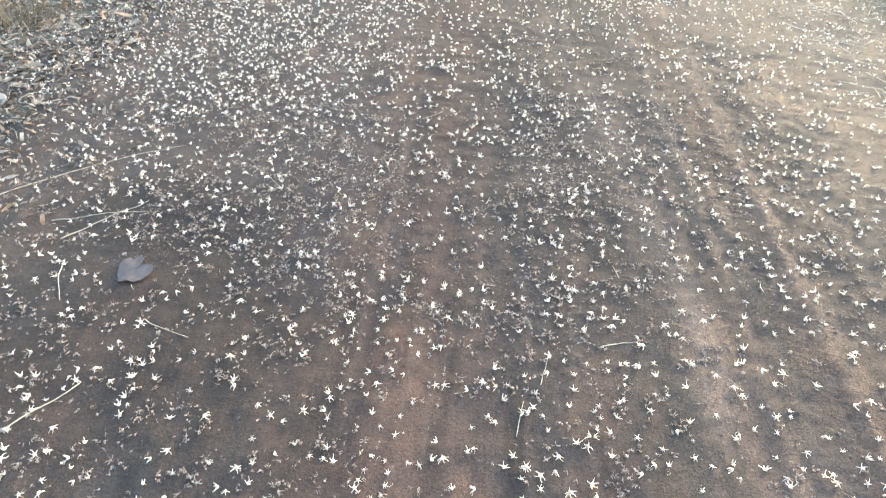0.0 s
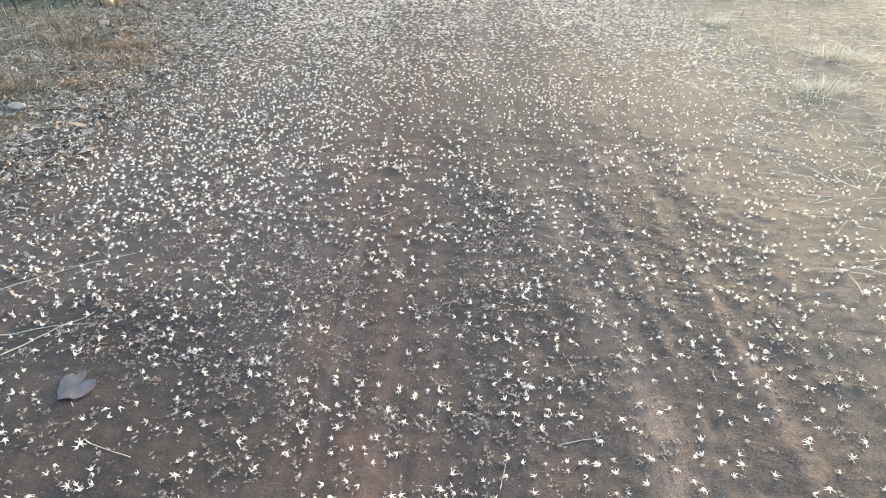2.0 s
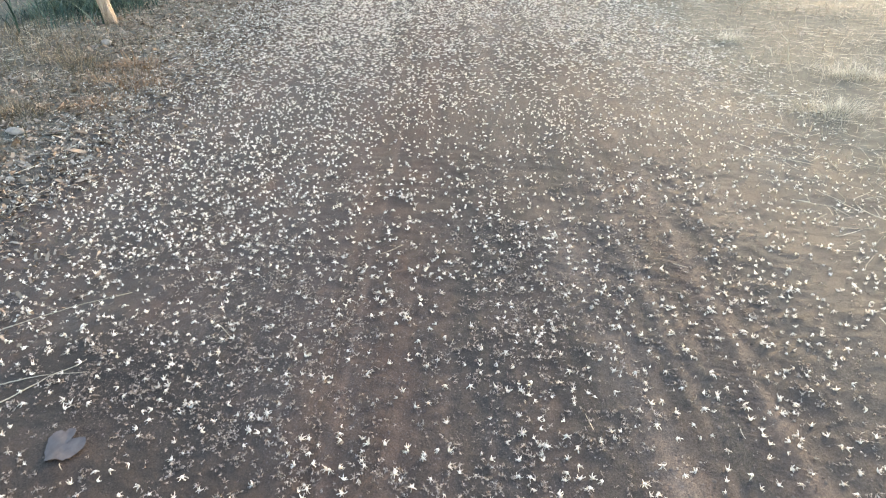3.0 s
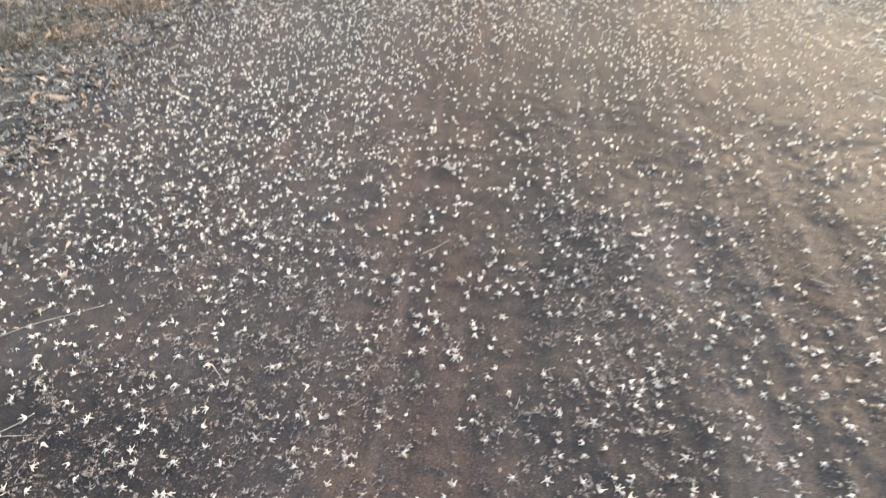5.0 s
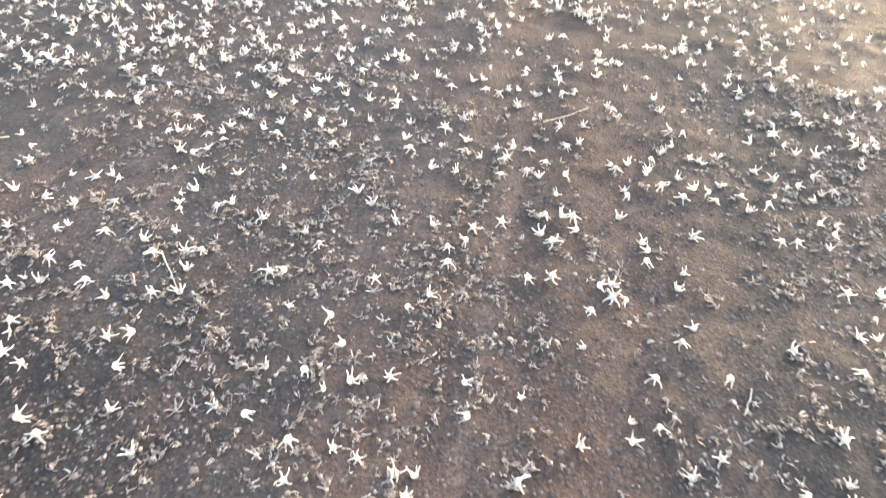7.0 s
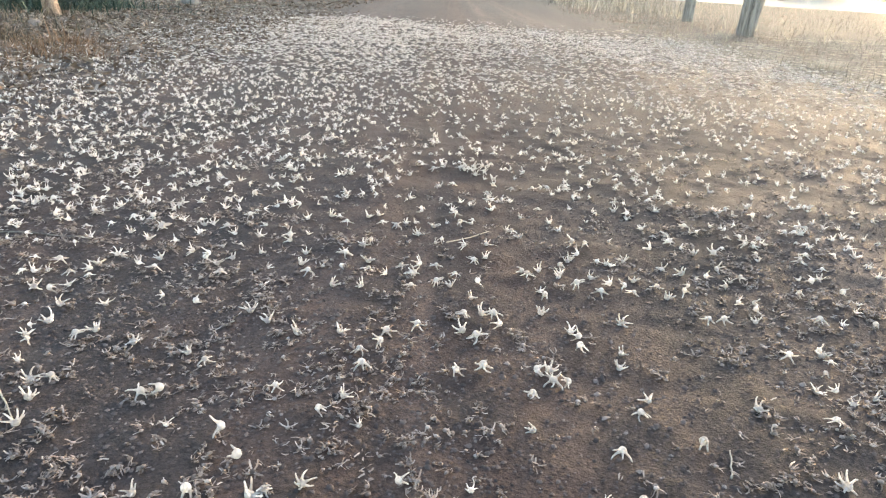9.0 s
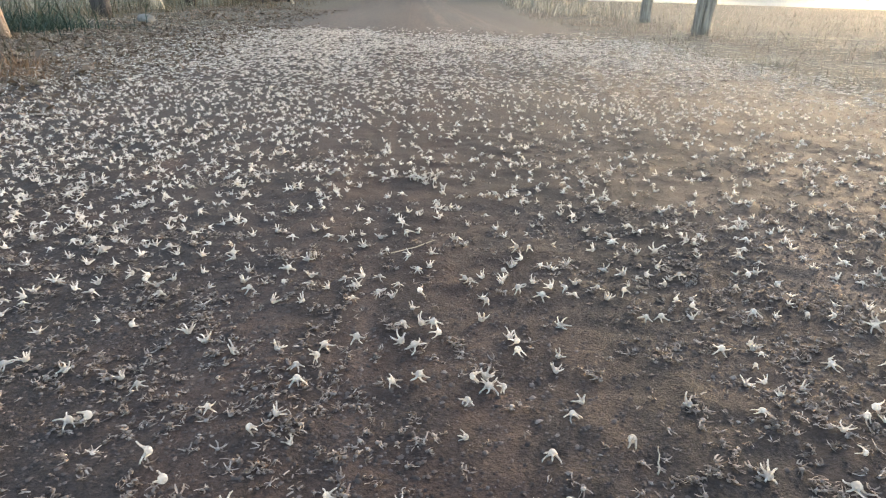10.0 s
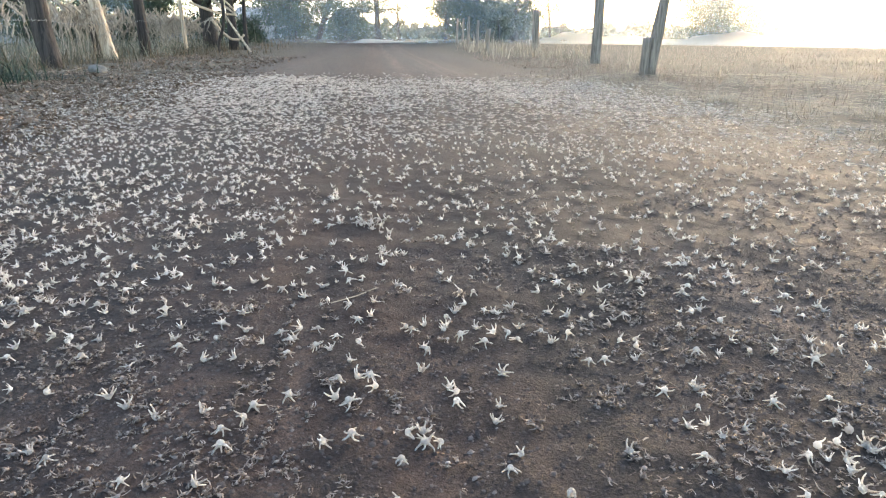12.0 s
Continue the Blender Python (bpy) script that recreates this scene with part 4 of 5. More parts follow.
def grasses():
    tuft = lambda x, y, s, k: step(0.42, 0.75, value_noise(x, y, s, k))
    grass("verge_grass", (-5.4, -1.6, -1.5, 10), 112000, lambda x, y: step(1.9, 2.8, -lateral(x, y)) * (0.35 + tuft(x, y, 0.35, 61)) * (0.12 + 0.88 * step(5.8, 3.6, y)) * step(14, 8, y), 0.044, 0.5, 1.3, 0.028, GRASS_LEFT,
          "short half-dry grass in tufts on the verge")
    grass("fence_grass", (-14, -3.6, 6.0, 30), 90000, lambda x, y: step(4.3, 6.0, -lateral(x, y)) * step(11.0, 7.0, -lateral(x, y)) * (0.12 + 0.88 * tuft(x, y, 0.8, 62)), 0.25, 0.45, 0.95, 0.018, GRASS_FENCE,
          "tall half-dry grass along the fence")
    grass("field_grass", (1.5, 8, -2.0, 14), 95000, lambda x, y: step(1.75, 2.7, lateral(x, y)) * (0.22 + tuft(x, y, 0.45, 63)) * (0.35 + 0.65 * step(15, 5, y)), 0.042, 0.45, 1.2, 0.026, GRASS_PALE,
          "pale dry grass on the verge and field edge")
    grass("far_field_grass", (1.0, 26, 9.0, 40), 85000, lambda x, y: step(2.0, 3.4, lateral(x, y)) * (0.35 + tuft(x, y, 1.2, 66)), 0.085, 0.45, 1.0, 0.018, GRASS_PALE,
          "low dry grass over the hazy field")
    grass("far_verge_grass", (-16, -3, 14.0, 44), 14000, lambda x, y: step(2.4, 4.2, -lateral(x, y)) * (0.25 + tuft(x, y, 1.2, 67)), 0.13, 0.45, 0.8, 0.05, GRASS_LEFT,
          "low half-dry grass between the far road and the trees")
    grass("roadside_grass", (0.2, 5.5, 15.0, 32), 9000, lambda x, y: step(2.6, 3.4, lateral(x, y)) * step(6.2, 4.6, lateral(x, y)) * (0.15 + tuft(x, y, 0.9, 68)), 0.25, 0.4, 0.6, 0.028, GRASS_PALE,
          "taller dry grass around the far fence poles")
    grass("bare_verge_grass", (-8, -2.0, 7.0, 20), 15000, lambda x, y: step(2.3, 3.3, -lateral(x, y)) * step(6.0, 5.0, -lateral(x, y)) * (0.2 + tuft(x, y, 0.6, 69)), 0.05, 0.45, 1.0, 0.045, GRASS_LEFT,
          "sparse short half-dry grass before the fence")
    grass("fence_line_grass", (0.0, 6.5, 7.0, 34), 16000, lambda x, y: np.exp(-((lateral(x, y) - 4.0) / 0.9) ** 2) * (0.2 + tuft(x, y, 0.7, 64)), 0.085, 0.45, 0.9, 0.026, GRASS_PALE,
          "pale dry grass along the fence line")
    grass("shaded_grass", (-6.0, -3.3, 4.2, 7.6), 26000, lambda x, y: np.exp(-(((x + 4.35) / 0.50) ** 2 + ((y - 5.6) / 0.8) ** 2)) * (0.35 + tuft(x, y, 0.5, 70)), 0.12, 0.45, 1.1, 0.020, GRASS_GREEN,
          "dark green grass before the fence")
    grass("fence_foot_grass", (-9.5, -3.4, 6.2, 23), 46000, lambda x, y: step(3.35, 4.2, -lateral(x, y) - 0.11 * (np.minimum(y, 16) - 8.6)) * step(6.8, 5.6, -lateral(x, y)) * (0.06 + 0.94 * step(0.42, 0.66, value_noise(x, y, 0.55, 73))), 0.15, 0.5, 1.1, 0.020, GRASS_OLIVE,
          "olive half-dry grass in tufts about the feet of the posts")
    grass("right_verge_grass", (0.4, 5.6, 4.4, 17), 64000, lambda x, y: step(1.9, 2.9, lateral(x, y)) * step(4.6, 3.2, lateral(x, y)) * step(4.4, 6.2, y) * (0.10 + 0.90 * step(0.42, 0.66, value_noise(x, y, 0.4, 74))), 0.048, 0.45, 1.2, 0.024, GRASS_BROWN,
          "brown dry grass in low tufts between road and field")
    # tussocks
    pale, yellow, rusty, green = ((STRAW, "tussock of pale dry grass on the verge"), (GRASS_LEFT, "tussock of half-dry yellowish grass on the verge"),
                                  (RUST, "low clump of rusty brown dead grass on the verge"), (GRASS_GREEN, "dark green grass tussock before the fence"))
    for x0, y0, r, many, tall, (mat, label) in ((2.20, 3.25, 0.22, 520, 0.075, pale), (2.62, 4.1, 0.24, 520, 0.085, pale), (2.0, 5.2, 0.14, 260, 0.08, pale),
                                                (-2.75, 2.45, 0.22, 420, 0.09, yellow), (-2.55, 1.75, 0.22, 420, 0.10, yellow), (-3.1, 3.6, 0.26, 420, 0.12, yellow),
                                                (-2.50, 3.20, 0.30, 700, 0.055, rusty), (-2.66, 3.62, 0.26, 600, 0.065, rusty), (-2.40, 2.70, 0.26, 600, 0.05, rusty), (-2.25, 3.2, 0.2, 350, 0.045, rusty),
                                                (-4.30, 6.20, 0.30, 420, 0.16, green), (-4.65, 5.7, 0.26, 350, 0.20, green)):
        x, y = x0 + rng.normal(0, r * 0.5, many), y0 + rng.normal(0, r * 0.4, many)
        out = np.arctan2(x0 - x, y - y0)
        rel = np.stack([x - x0, y - y0, ground_height(x, y) - 0.004 - float(ground_height(x0, y0))], -1)
        ob = strew("grass_tussock", blade_kinds(6, 0.6, 0.012 if tall > 0.07 else 0.022), rel, turns(out + rng.normal(0, 0.6, many), rng.uniform(-0.9 if tall < 0.07 else -0.7, 0.0, many)), tall * np.exp(rng.normal(0, 0.3, many)), mat, False)
        ob.location = (x0, y0, float(ground_height(x0, y0)))
        tagged(ob, label, "grass tussock", kind="stuff")
    # plumed stems along the fence
    stem = tube([(0, 0, 0), (0.005, 0.0, 0.35), (0.02, 0.0, 0.70)], [0.0022, 0.002, 0.0018], 3, False)
    kinds = []
    for k in range(4):
        g = np.random.default_rng(1200 + k)
        droop = 0.12 + 0.07 * k
        spine = lambda t: np.array([0.02 + droop * t * t, 0.0, 0.68 + 0.34 * t - 0.03 * k * t * t])
        wisps = []
        for t in np.linspace(0, 0.97, 26):
            a = g.uniform(0, 6.28)
            out = (0.046 * math.sin(math.pi * min(1, 0.12 + 0.88 * t)) + 0.006) * g.uniform(0.6, 1.2)
            wisps.append(tube([spine(t), spine(t) + (out * math.cos(a), out * math.sin(a), 0.045)], [0.009, 0.0015], 3, False))
        kinds.append(joined([stem, tube([spine(0.0), spine(0.35), spine(0.7), spine(1.0)], [0.005, 0.019, 0.016, 0.003], 4, False), *wisps]))
    x, y = sown(9500, -12, -4.9, 9.8, 26, lambda x, y: np.exp(-((lateral(x, y) + 5.9) / 0.6) ** 2) * (0.03 + 1.0 * step(0.46, 0.72, value_noise(x, y, 0.7, 65))))
    n = len(x)
    ob = strew("plumed_grass", kinds, on_ground(x, y), turns(rng.uniform(0, 6.28, n), rng.normal(0, 0.2, n)), rng.uniform(0.55, 1.15, n), PLUME)
    tagged(ob, "tall dry grass with pale feathery plumes along the fence", "plumed grass", kind="stuff")


# ---------------------------------------------------------------- posts, wire and poles
def post(name, foot, top, r0, r1, mat, label, group=""):
    z0 = float(ground_height(foot[0], foot[1]))
    n = 9
    t = np.linspace(0, 1, n)
    line = np.stack([foot[0] + (top[0] - foot[0]) * t, foot[1] + (top[1] - foot[1]) * t, -0.06 + (top[2] - z0 + 0.06) * t], -1) - np.array([foot[0], foot[1], 0])
    line[1:-1, :2] += 0.18 * r0 * (rng.random((n - 2, 2)) - 0.5)
    rad = np.linspace(r0, r1, n) * (1 + 0.12 * (rng.random(n) - 0.5))
    rad[0] *= 1.15
    v, f = tube(line, rad, 14)
    a = np.arctan2(v[:, 1], v[:, 0])
    v[:, :2] *= (1 + 0.05 * np.sin(5 * a + 3 * v[:, 2]) + 0.04 * np.sin(9 * a))[:, None]
    ob = new(name, shape(name, v, f, mat))
    ob.location = (foot[0], foot[1], z0)
    return tagged(ob, label, "post" if "post" in name else "pole", group)


def pole(name, points, r0, r1, mat, parent):
    p = np.array(points, float)
    t = np.linspace(0, len(p) - 1, 5 * len(p))
    line = np.stack([np.interp(t, np.arange(len(p)), p[:, k]) for k in range(3)], -1)
    for _ in range(3):
        line[1:-1] = (line[:-2] + 2 * line[1:-1] + line[2:]) / 4
    return part(name, *tube(line, np.linspace(r0, r1, len(line)), 8), mat, parent)


def fences():
    g = "posts of the wire fence"
    post("fence_post", (-5.00, 8.6), (-5.17, 8.6, 1.45), 0.115, 0.12, BARK_DARK, "thick dark weathered fence post with deep bark furrows", g)
    post("fence_post", (-6.71, 13.5), (-6.98, 13.5, 1.5), 0.125, 0.10, BARK_PALE, "pale split wooden fence post leaning outward", g)
    post("fence_post", (-3.65, 4.92), (-3.93, 4.97, 1.40), 0.055, 0.06, BARK_TAN, "pale pinkish split wooden fence post leaning outward", g)
    post("fence_post", (-7.75, 20.0), (-7.83, 20.0, 1.7), 0.065, 0.05, BARK_PALE, "slim pale wooden fence post", g)
    post("fence_post", (2.50, 12.5), (2.50, 12.5, 1.10), 0.095, 0.085, BARK_GREY, "grey upright wooden fence post with a flat top", g)
    post("fence_post", (2.42, 8.75), (2.58, 8.75, 1.30), 0.080, 0.058, BARK_GREY, "grey leaning wooden fence post", g)
    post("fence_post", (2.345, 8.72), (2.365, 8.72, 0.46), 0.05, 0.055, BARK_GREY, "short grey stump post beside a taller one", g)
    for x, y, h in ((0.03, 33.5, 1.35), (0.29, 31.5, 1.3), (0.42, 25.3, 1.2), (0.68, 23.0, 1.02), (0.85, 19.0, 0.70)):
        post("fence_post", (x, y), (x + 0.04, y, h), 0.055, 0.045, BARK_GREY, "thin grey fence pole beside the far road", "thin poles of the far fence")
    # one strand of barbed wire
    line = np.array([(-4.4, 4.0, 0.60), (-4.95, 8.5, 0.62), (-6.05, 11.6, 0.64), (-6.62, 13.4, 0.72), (-7.1, 15.85, 0.78), (-7.72, 19.9, 0.80)])
    t = np.linspace(0, 5, 120)
    fine = np.stack([np.interp(t, np.arange(6), line[:, k]) for k in range(3)], -1)
    fine[:, 2] -= 0.035 * np.abs(np.sin(np.pi * t)) 
    wire = new("barbed_wire")
    wire.location = (-5.00, 8.6, 0.0)
    tagged(wire, "single strand of pale barbed wire strung between the posts", "wire")
    fine -= np.array(wire.location)
    part("strand", *tube(fine, np.full(len(fine), 0.0014), 4), WIRE, wire)
    for p in fine[8:110:2]:
        part("barb", *tube([p + (0, 0.004, -0.022), p, p + (0, -0.004, 0.022)], [0.001, 0.0045, 0.001], 3), WIRE, wire)
    # a makeshift gate of bent branches
    gate = new("branch_gate")
    gate.location = (-6.6, 20.0, float(ground_height(-6.6, 20.0)))
    tagged(gate, "makeshift gate of bent pale branches leaning between two trunks", "gate")
    o = np.array(gate.location)
    for pts, r, m in (
        ([(-5.74, 19.6, -0.02), (-6.1, 19.8, 0.42), (-6.45, 20.0, 0.86), (-6.95, 20.2, 1.55)], 0.035, BARK_PALE),
        ([(-6.98, 20.1, 0.92), (-6.72, 20.05, 0.60), (-6.45, 20.0, 0.38), (-6.2, 20.0, 0.36), (-6.05, 20.0, 0.50)], 0.042, BARK_PALE),
        ([(-7.62, 20.2, 1.38), (-7.2, 20.15, 1.22), (-6.75, 20.1, 1.08), (-6.25, 20.05, 1.04)], 0.038, BARK_PALE),
        ([(-6.95, 20.15, 1.42), (-6.6, 20.1, 1.28), (-6.26, 20.05, 1.06)], 0.035, BARK_PALE),
        ([(-6.8, 20.15, 1.62), (-6.5, 20.1, 1.36), (-6.26, 20.05, 1.12)], 0.03, BARK_PALE),
        ([(-6.62, 19.9, 1.75), (-6.56, 19.9, 1.2), (-6.60, 19.95, 0.75), (-6.78, 19.95, 0.30), (-6.8, 19.95, -0.03)], 0.05, BARK_DARK),
    ):
        pole("branch", np.array(pts) - o, r, r * 0.7, m, gate)


# ---------------------------------------------------------------- trees
def tree(x, y, high, r, crown_from, crown_r, leaves, leaf=0.10, lean=(0, 0), limbs=9, label="", seed=0, bark=BARK_DARK, mat=FOLIAGE, name="tree"):
    g = np.random.default_rng(900 + seed)
    z0 = float(ground_height(x, y))
    ob = new(name)
    ob.location = (x, y, z0)
    tagged(ob, label, name.replace("_", " "), "trees beyond the road" if name == "tree" else "")
    n = 10
    t = np.linspace(0, 1, n)
    line = np.stack([lean[0] * t + 0.05 * high * np.sin(2.3 * t + seed) * t * 0.5, lean[1] * t, -0.1 + (high * 0.8 + 0.1) * t], -1)
    wood = [tube(line, r * (1.15 - 0.95 * t) + 0.01, 10)]
    tips = []
    for k in range(limbs):
        lo = max(0.10, 0.75 * crown_from / high)
        at = lo + (0.95 - lo) * g.random() ** 1.8
        root = np.array([np.interp(at, t, line[:, c]) for c in range(3)])
        a, up = g.uniform(0, 6.28), g.uniform(-0.25, 0.85)
        long = crown_r * g.uniform(0.6, 1.05)
        end = root + long * np.array([math.cos(a) * math.cos(up), math.sin(a) * math.cos(up), math.sin(up) * 0.9])
        mid = (root + end) / 2 + np.array([0, 0, 0.12 * long])
        wood.append(tube([root, mid, end], [r * 0.38, r * 0.24, 0.012], 6))
        tips += [end, mid * 0.4 + end * 0.6]
        for _ in range(3):
            b = end + g.normal(0, 0.3 * crown_r, 3) * (1, 1, 0.6)
            wood.append(tube([mid, (mid + b) / 2 + (0, 0, 0.05), b], [r * 0.18, r * 0.1, 0.006], 4))
            tips.append(b)
    part("trunk", *joined(wood), bark, ob)
    tips = np.array(tips)
    tips = tips[tips[:, 2] > crown_from * 0.8] if (tips[:, 2] > crown_from * 0.8).any() else tips
    leaves = int(leaves * 1.1)
    c = tips[g.integers(len(tips), size=leaves)]
    spread = crown_r * 0.24 * (0.5 + g.random(leaves))
    p = c + g.normal(0, 1, (leaves, 3)) * spread[:, None] * (1, 1, 0.8)
    p[:, 2] = np.maximum(p[:, 2], 0.05 if crown_from < 0.4 else crown_from * 0.7)
    v = np.array([(0, 0, 0), (0.28, 0.5, 0.06), (0, 1, -0.05), (-0.28, 0.5, 0.06)])
    f = np.array([(0, 1, 2), (0, 2, 3)])
    leaf *= 0.9
    rot = turns(g.uniform(0, 6.28, leaves), g.uniform(-1.5, 1.2, leaves), g.uniform(-0.8, 0.8, leaves))
    w = np.einsum("nij,kj->nki", rot, v) * (leaf * np.exp(g.normal(0, 0.3, leaves)))[:, None, None] + p[:, None]
    fs = (f[None] + (np.arange(leaves) * 4)[:, None, None]).reshape(-1, 3)
    part("crown", w.reshape(-1, 3), fs, mat, ob, smooth=False)
    return ob


def trees():
    dark = "dark trunk by the fence with a thin dusty crown"
    tree(-7.35, 14.5, 6.0, 0.15, 2.2, 1.8, 2200, 0.09, (-0.7, 0), label=dark, seed=1)
    tree(-7.22, 16.2, 6.5, 0.11, 2.4, 1.9, 2200, 0.09, (-0.35, 0), label=dark, seed=2)
    tree(-8.40, 24.0, 7.0, 0.24, 2.0, 2.4, 2600, 0.11, (-0.4, 0), label="broad dark trunk beside the branch gate", seed=3)
    tree(-7.00, 22.0, 6.5, 0.13, 2.3, 1.8, 2000, 0.10, (0.0, 0), label="slim dark tree beside the branch gate", seed=4)
    tree(-6.68, 22.2, 5.0, 0.06, 2.2, 1.2, 900, 0.10, (0.1, 0), label="thin dark sapling beside the branch gate", seed=5)
    tree(-8.90, 45.0, 7.0, 0.17, 1.3, 2.3, 13000, 0.14, (1.9, 0), label="leaning dark tree beyond the fence", seed=6)
    tree(-11.3, 48.0, 7.0, 0.16, 1.5, 2.4, 12000, 0.15, label="dusty green tree with a low dense crown", seed=7)
    tree(-13.6, 53.0, 7.5, 0.16, 1.5, 2.7, 12000, 0.15, label="dusty green tree with a low dense crown", seed=8)
    tree(-5.6, 50.0, 7.0, 0.20, 2.7, 1.8, 10000, 0.15, label="dark straight tree at the bend of the road", seed=9)
    tree(-4.25, 52.0, 4.2, 0.09, 1.7, 1.3, 900, 0.11, label="small forked tree with a sparse crown", seed=10, limbs=7)
    tree(-0.62, 50.0, 7.0, 0.19, 1.7, 1.5, 7000, 0.14, label="dark tree with hanging foliage beside the road", seed=11)
    tree(1.25, 45.0, 5.0, 0.20, 0.8, 1.7, 18000, 0.155, label="dense dusty green tree", seed=12, limbs=16)
    tree(3.5, 42.0, 4.6, 0.18, 0.4, 1.1, 14000, 0.15, label="narrow dense dusty green tree", seed=13, limbs=16)
    tree(6.05, 45.0, 4.2, 0.09, 1.4, 1.0, 420, 0.13, (-0.4, 0), label="thin nearly bare tree in the field", seed=14, limbs=7)
    tree(6.6, 45.0, 2.4, 0.05, 0.9, 0.7, 160, 0.12, (0.3, 0), label="thin nearly bare sapling in the field", seed=15, limbs=6)
    tree(22.6, 60.0, 6.0, 0.25, 0.7, 3.0, 16000, 0.20, label="broad hazy tree standing in the field", seed=16, limbs=18)
    tree(-29.0, 46.0, 4.0, 0.2, 0.4, 2.2, 6000, 0.18, label="bushy dark tree behind the pale wall", seed=18, limbs=14)
    tree(-21.0, 44.0, 6.0, 0.2, 1.2, 2.4, 5000, 0.18, label="dusty green tree behind the fence", seed=19)
    tree(-17.0, 38.0, 6.0, 0.18, 1.4, 2.2, 4500, 0.16, label="dusty green tree behind the fence", seed=20)
    tree(-7.1, 45.0, 2.4, 0.09, 0.2, 0.95, 5000, 0.14, label="round dark bush below the leaning tree", seed=21, limbs=14, name="bush")
    tree(-10.3, 45.0, 1.9, 0.07, 0.15, 1.0, 4500, 0.13, label="low dusty bush in front of the house", seed=28, limbs=13, name="bush")
    for n, (x, y, h, r) in enumerate(((-13.5, 24.5, 2.0, 1.1), (-11.6, 26.5, 2.3, 1.1), (-15.8, 25.5, 2.4, 1.2), (-18.5, 27.0, 2.2, 1.3), (-10.2, 29.5, 2.0, 1.1), (-9.9, 34.0, 1.2, 0.8))):
        tree(x, y, h, 0.06, 0.15, r, 3600, 0.11, label="dark dusty bush behind the plumed grass", seed=30 + n, limbs=13, name="bush")
    tree(2.2, 36.0, 1.5, 0.06, 0.1, 0.6, 900, 0.10, label="low dark bush by the far fence", seed=22, limbs=12, name="bush")
    post("stump_post", (2.74, 24.0), (2.70, 24.0, 1.38), 0.13, 0.11, BARK_GREY, "thick grey broken tree stump by the far fence")


def far_country():
    # low woods along the horizon
    many = 26000
    a = rng.uniform(-1.0, 1.0, many)
    d = rng.uniform(72, 84, many)
    x, y = d * np.sin(a), d * np.cos(a)
    top = 0.5 + 0.8 * value_noise(a * 60, 0 * a, 1.7, 71) + 1.2 * value_noise(a * 60, 0 * a, 0.5, 72)
    p = np.stack([x, y, top * rng.random(many) ** 0.7 + 0.05], -1)
    leafy = (np.array([(0, 0, 0), (0.5, 0.5, 0.1), (0, 1, 0), (-0.5, 0.5, 0.1)]), np.array([(0, 1, 2), (0, 2, 3)]))
    ob = strew("far_woods", [leafy], p, turns(rng.uniform(0, 6.28, many), rng.uniform(-1.5, 1.5, many), rng.uniform(-1, 1, many)), rng.uniform(0.3, 0.7, many), FOLIAGE_HAZED, False)
    tagged(ob, "low line of woods along the horizon, paled for distance haze", "woods", kind="stuff")


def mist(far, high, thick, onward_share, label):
    """Curved see-through sheet standing for mist and haze, lit through by sun and sky."""
    m = bpy.data.materials.new("mist_haze_sheet")
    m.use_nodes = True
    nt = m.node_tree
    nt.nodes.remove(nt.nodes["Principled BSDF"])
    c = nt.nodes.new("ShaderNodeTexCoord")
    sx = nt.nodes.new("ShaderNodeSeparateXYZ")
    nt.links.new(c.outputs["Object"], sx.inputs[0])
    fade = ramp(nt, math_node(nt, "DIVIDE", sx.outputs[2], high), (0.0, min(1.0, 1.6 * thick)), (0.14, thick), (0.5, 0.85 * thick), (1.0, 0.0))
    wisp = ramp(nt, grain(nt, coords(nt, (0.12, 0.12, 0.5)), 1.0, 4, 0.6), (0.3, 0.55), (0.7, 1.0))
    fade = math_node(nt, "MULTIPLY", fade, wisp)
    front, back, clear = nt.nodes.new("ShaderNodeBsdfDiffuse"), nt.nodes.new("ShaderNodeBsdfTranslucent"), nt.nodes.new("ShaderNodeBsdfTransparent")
    # the blue of distant haze is put into the sheet's colour
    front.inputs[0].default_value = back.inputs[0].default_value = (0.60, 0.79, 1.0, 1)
    # rough refraction imitates fine droplets: the haze sheet glows towards the sun
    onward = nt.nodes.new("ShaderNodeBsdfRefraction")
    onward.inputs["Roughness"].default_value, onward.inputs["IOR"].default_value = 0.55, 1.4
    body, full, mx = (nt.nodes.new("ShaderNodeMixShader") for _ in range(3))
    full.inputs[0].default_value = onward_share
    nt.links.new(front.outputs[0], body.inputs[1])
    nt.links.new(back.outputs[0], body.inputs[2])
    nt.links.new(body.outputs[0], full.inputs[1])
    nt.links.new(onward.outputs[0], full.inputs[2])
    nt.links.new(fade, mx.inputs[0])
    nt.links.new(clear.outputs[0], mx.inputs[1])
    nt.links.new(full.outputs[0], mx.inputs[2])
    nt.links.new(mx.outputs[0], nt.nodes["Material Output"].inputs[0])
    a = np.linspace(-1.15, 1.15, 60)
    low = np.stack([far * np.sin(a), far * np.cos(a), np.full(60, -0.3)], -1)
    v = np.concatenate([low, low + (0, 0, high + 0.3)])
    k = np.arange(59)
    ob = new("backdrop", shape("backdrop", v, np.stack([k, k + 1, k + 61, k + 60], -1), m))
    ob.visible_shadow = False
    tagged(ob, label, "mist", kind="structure")


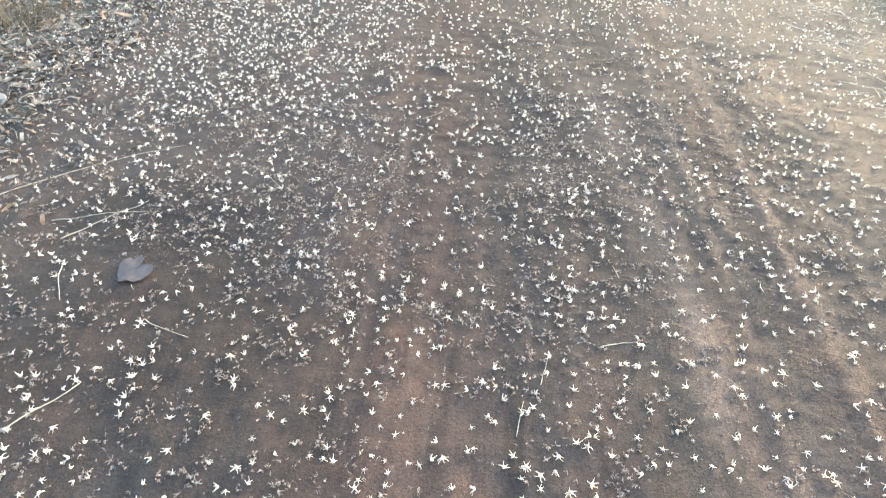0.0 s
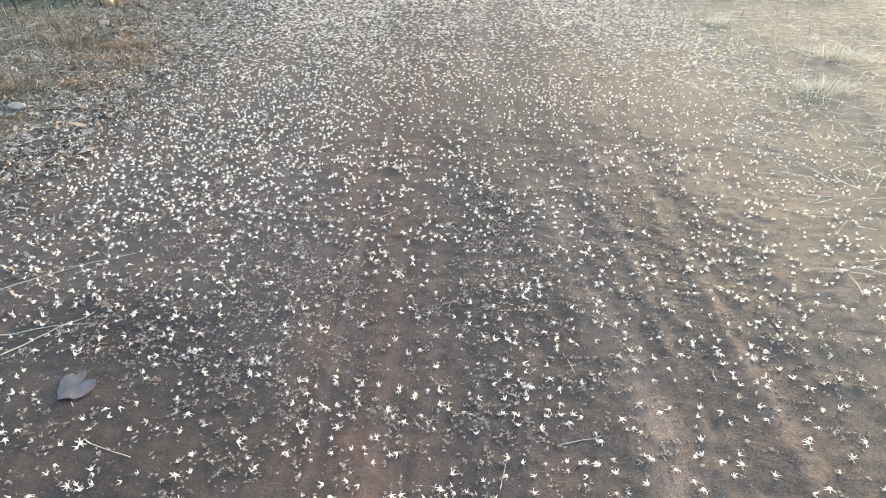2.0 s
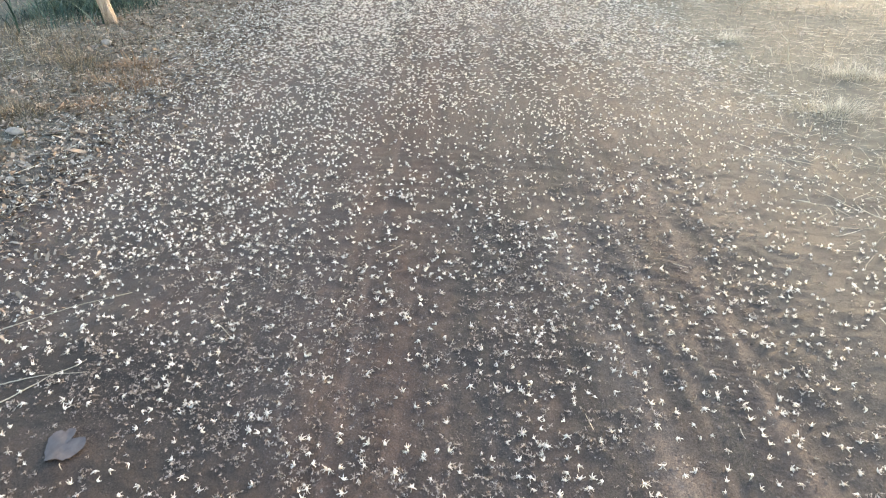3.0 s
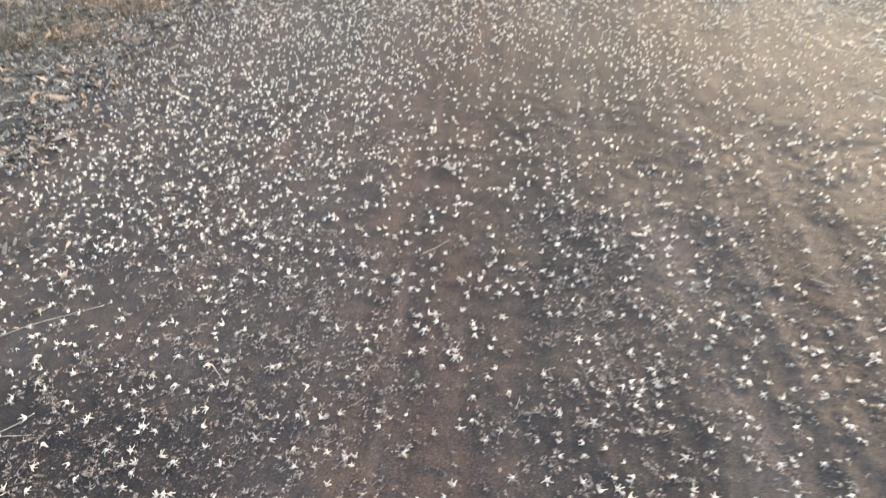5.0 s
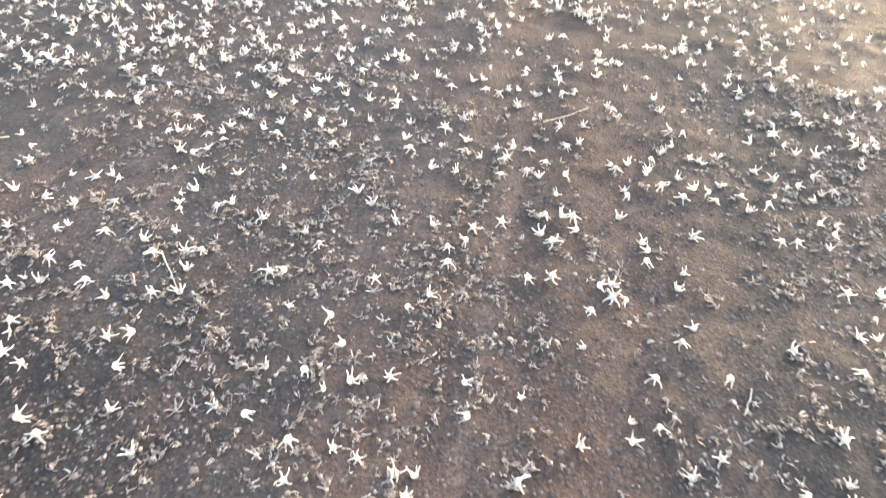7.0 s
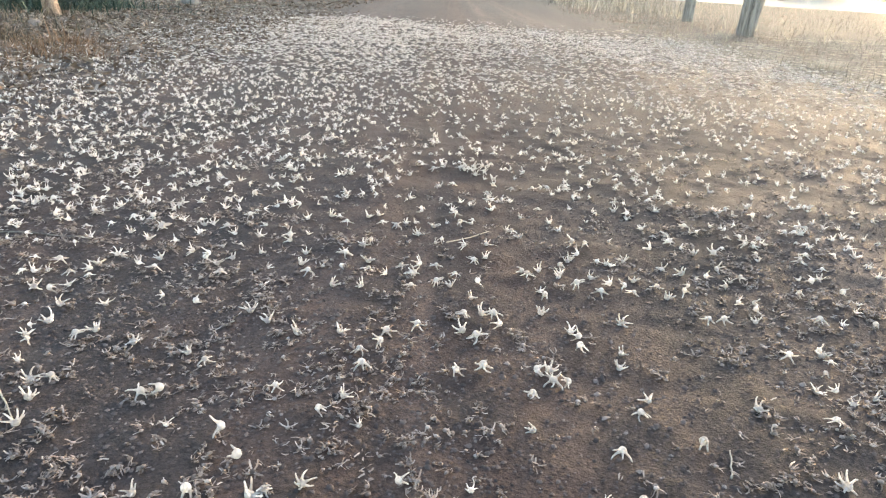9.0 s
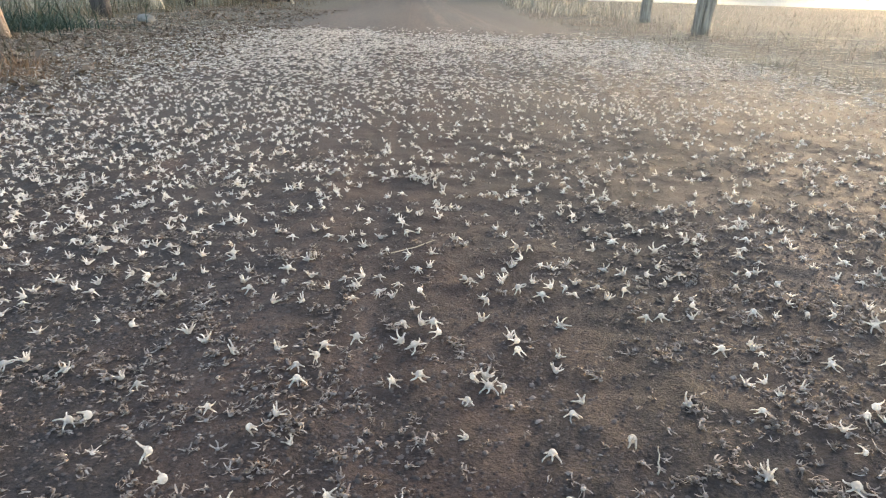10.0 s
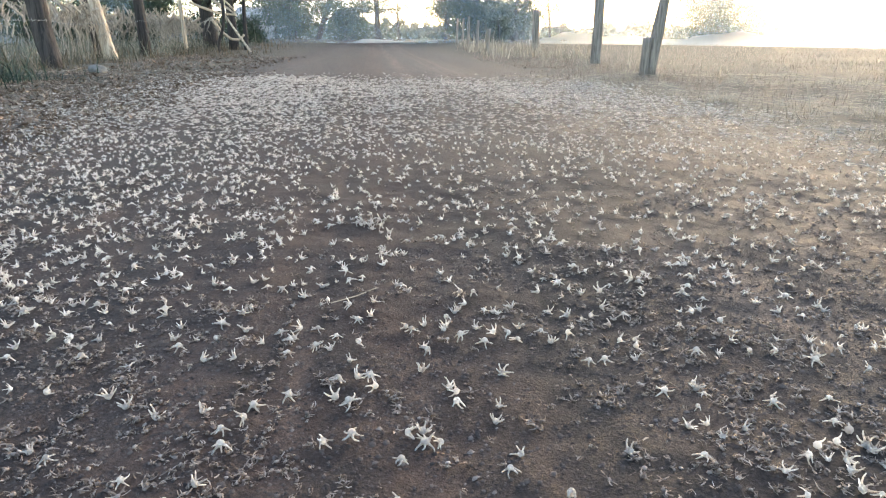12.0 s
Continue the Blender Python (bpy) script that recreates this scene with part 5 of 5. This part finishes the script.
def slab(x0, x1, y0, y1, z0, z1):
    v = np.array([(x, y, z) for z in (z0, z1) for y in (y0, y1) for x in (x0, x1)], float)
    f = np.array([(0, 2, 3, 1), (4, 5, 7, 6), (0, 1, 5, 4), (1, 3, 7, 5), (3, 2, 6, 7), (2, 0, 4, 6)])
    return v, f


def roof_piece(x0, x1, y0, y1, z0, z1, t=0.08):
    v = np.array([(x0, y0, z0), (x1, y0, z0), (x1, y1, z1), (x0, y1, z1), (x0, y0, z0 + t), (x1, y0, z0 + t), (x1, y1, z1 + t), (x0, y1, z1 + t)], float)
    f = np.array([(0, 3, 2, 1), (4, 5, 6, 7), (0, 1, 5, 4), (1, 2, 6, 5), (2, 3, 7, 6), (3, 0, 4, 7)])
    return v, f


def buildings():
    shed = new("farm_shed")
    shed.location = (4.3, 60.0, float(ground_height(4.3, 60.0)))
    tagged(shed, "low open farm shed with a grey sheet roof under trees", "shed")
    part("roof", *roof_piece(-2.4, 2.4, -1.6, 1.7, 1.38, 1.75), ROOFING, shed, smooth=False)
    part("back_wall", *slab(-2.1, 2.1, 1.3, 1.4, 0, 1.62), DARK_WOOD, shed, smooth=False)
    for k in (-2.1, -0.7, 0.7, 2.1):
        part("shed_post", *tube([(k, -1.4, -0.1), (k, -1.4, 1.40)], [0.07, 0.06], 8), BARK_GREY, shed)
    house = new("low_house")
    house.location = (-16.2, 60.0, float(ground_height(-16.2, 60.0)))
    tagged(house, "low plastered house with a grey roof beyond the fence", "house")
    part("wall", *slab(-2.6, 2.6, 0, 4, -0.1, 1.75), PLASTER, house, smooth=False)
    part("roof", *roof_piece(-3.0, 3.0, -0.5, 2.2, 1.70, 2.6), ROOFING, house, smooth=False)
    part("roof", *roof_piece(-3.0, 3.0, 2.2, 4.6, 2.6, 1.70), ROOFING, house, smooth=False)
    part("door", *slab(-1.4, -0.6, -0.03, 0.0, 0, 1.55), DARK_WOOD, house, smooth=False)
    wall = new("boundary_wall", shape("boundary_wall", *slab(-7, 7, -0.1, 0.1, -0.1, 1.05), PLASTER, False))
    wall.location = (-37.0, 50.0, float(ground_height(-37.0, 50.0)))
    tagged(wall, "long low pale plastered wall beyond the fence", "wall", kind="structure")


far_country()
# added haze sheets: the near one lightens and blues the trees behind
mist(86, 18, 0.8, 0.25, "pale sheet of mist and haze far off over the fields")
mist(36, 8, 0.26, 0.5, "thin bluish sheet of mist and haze before the trees")
trees()
buildings()
fences()
grasses()
stones()
leaf_litter()
sticks()
crumbs()
withered()
flowers()
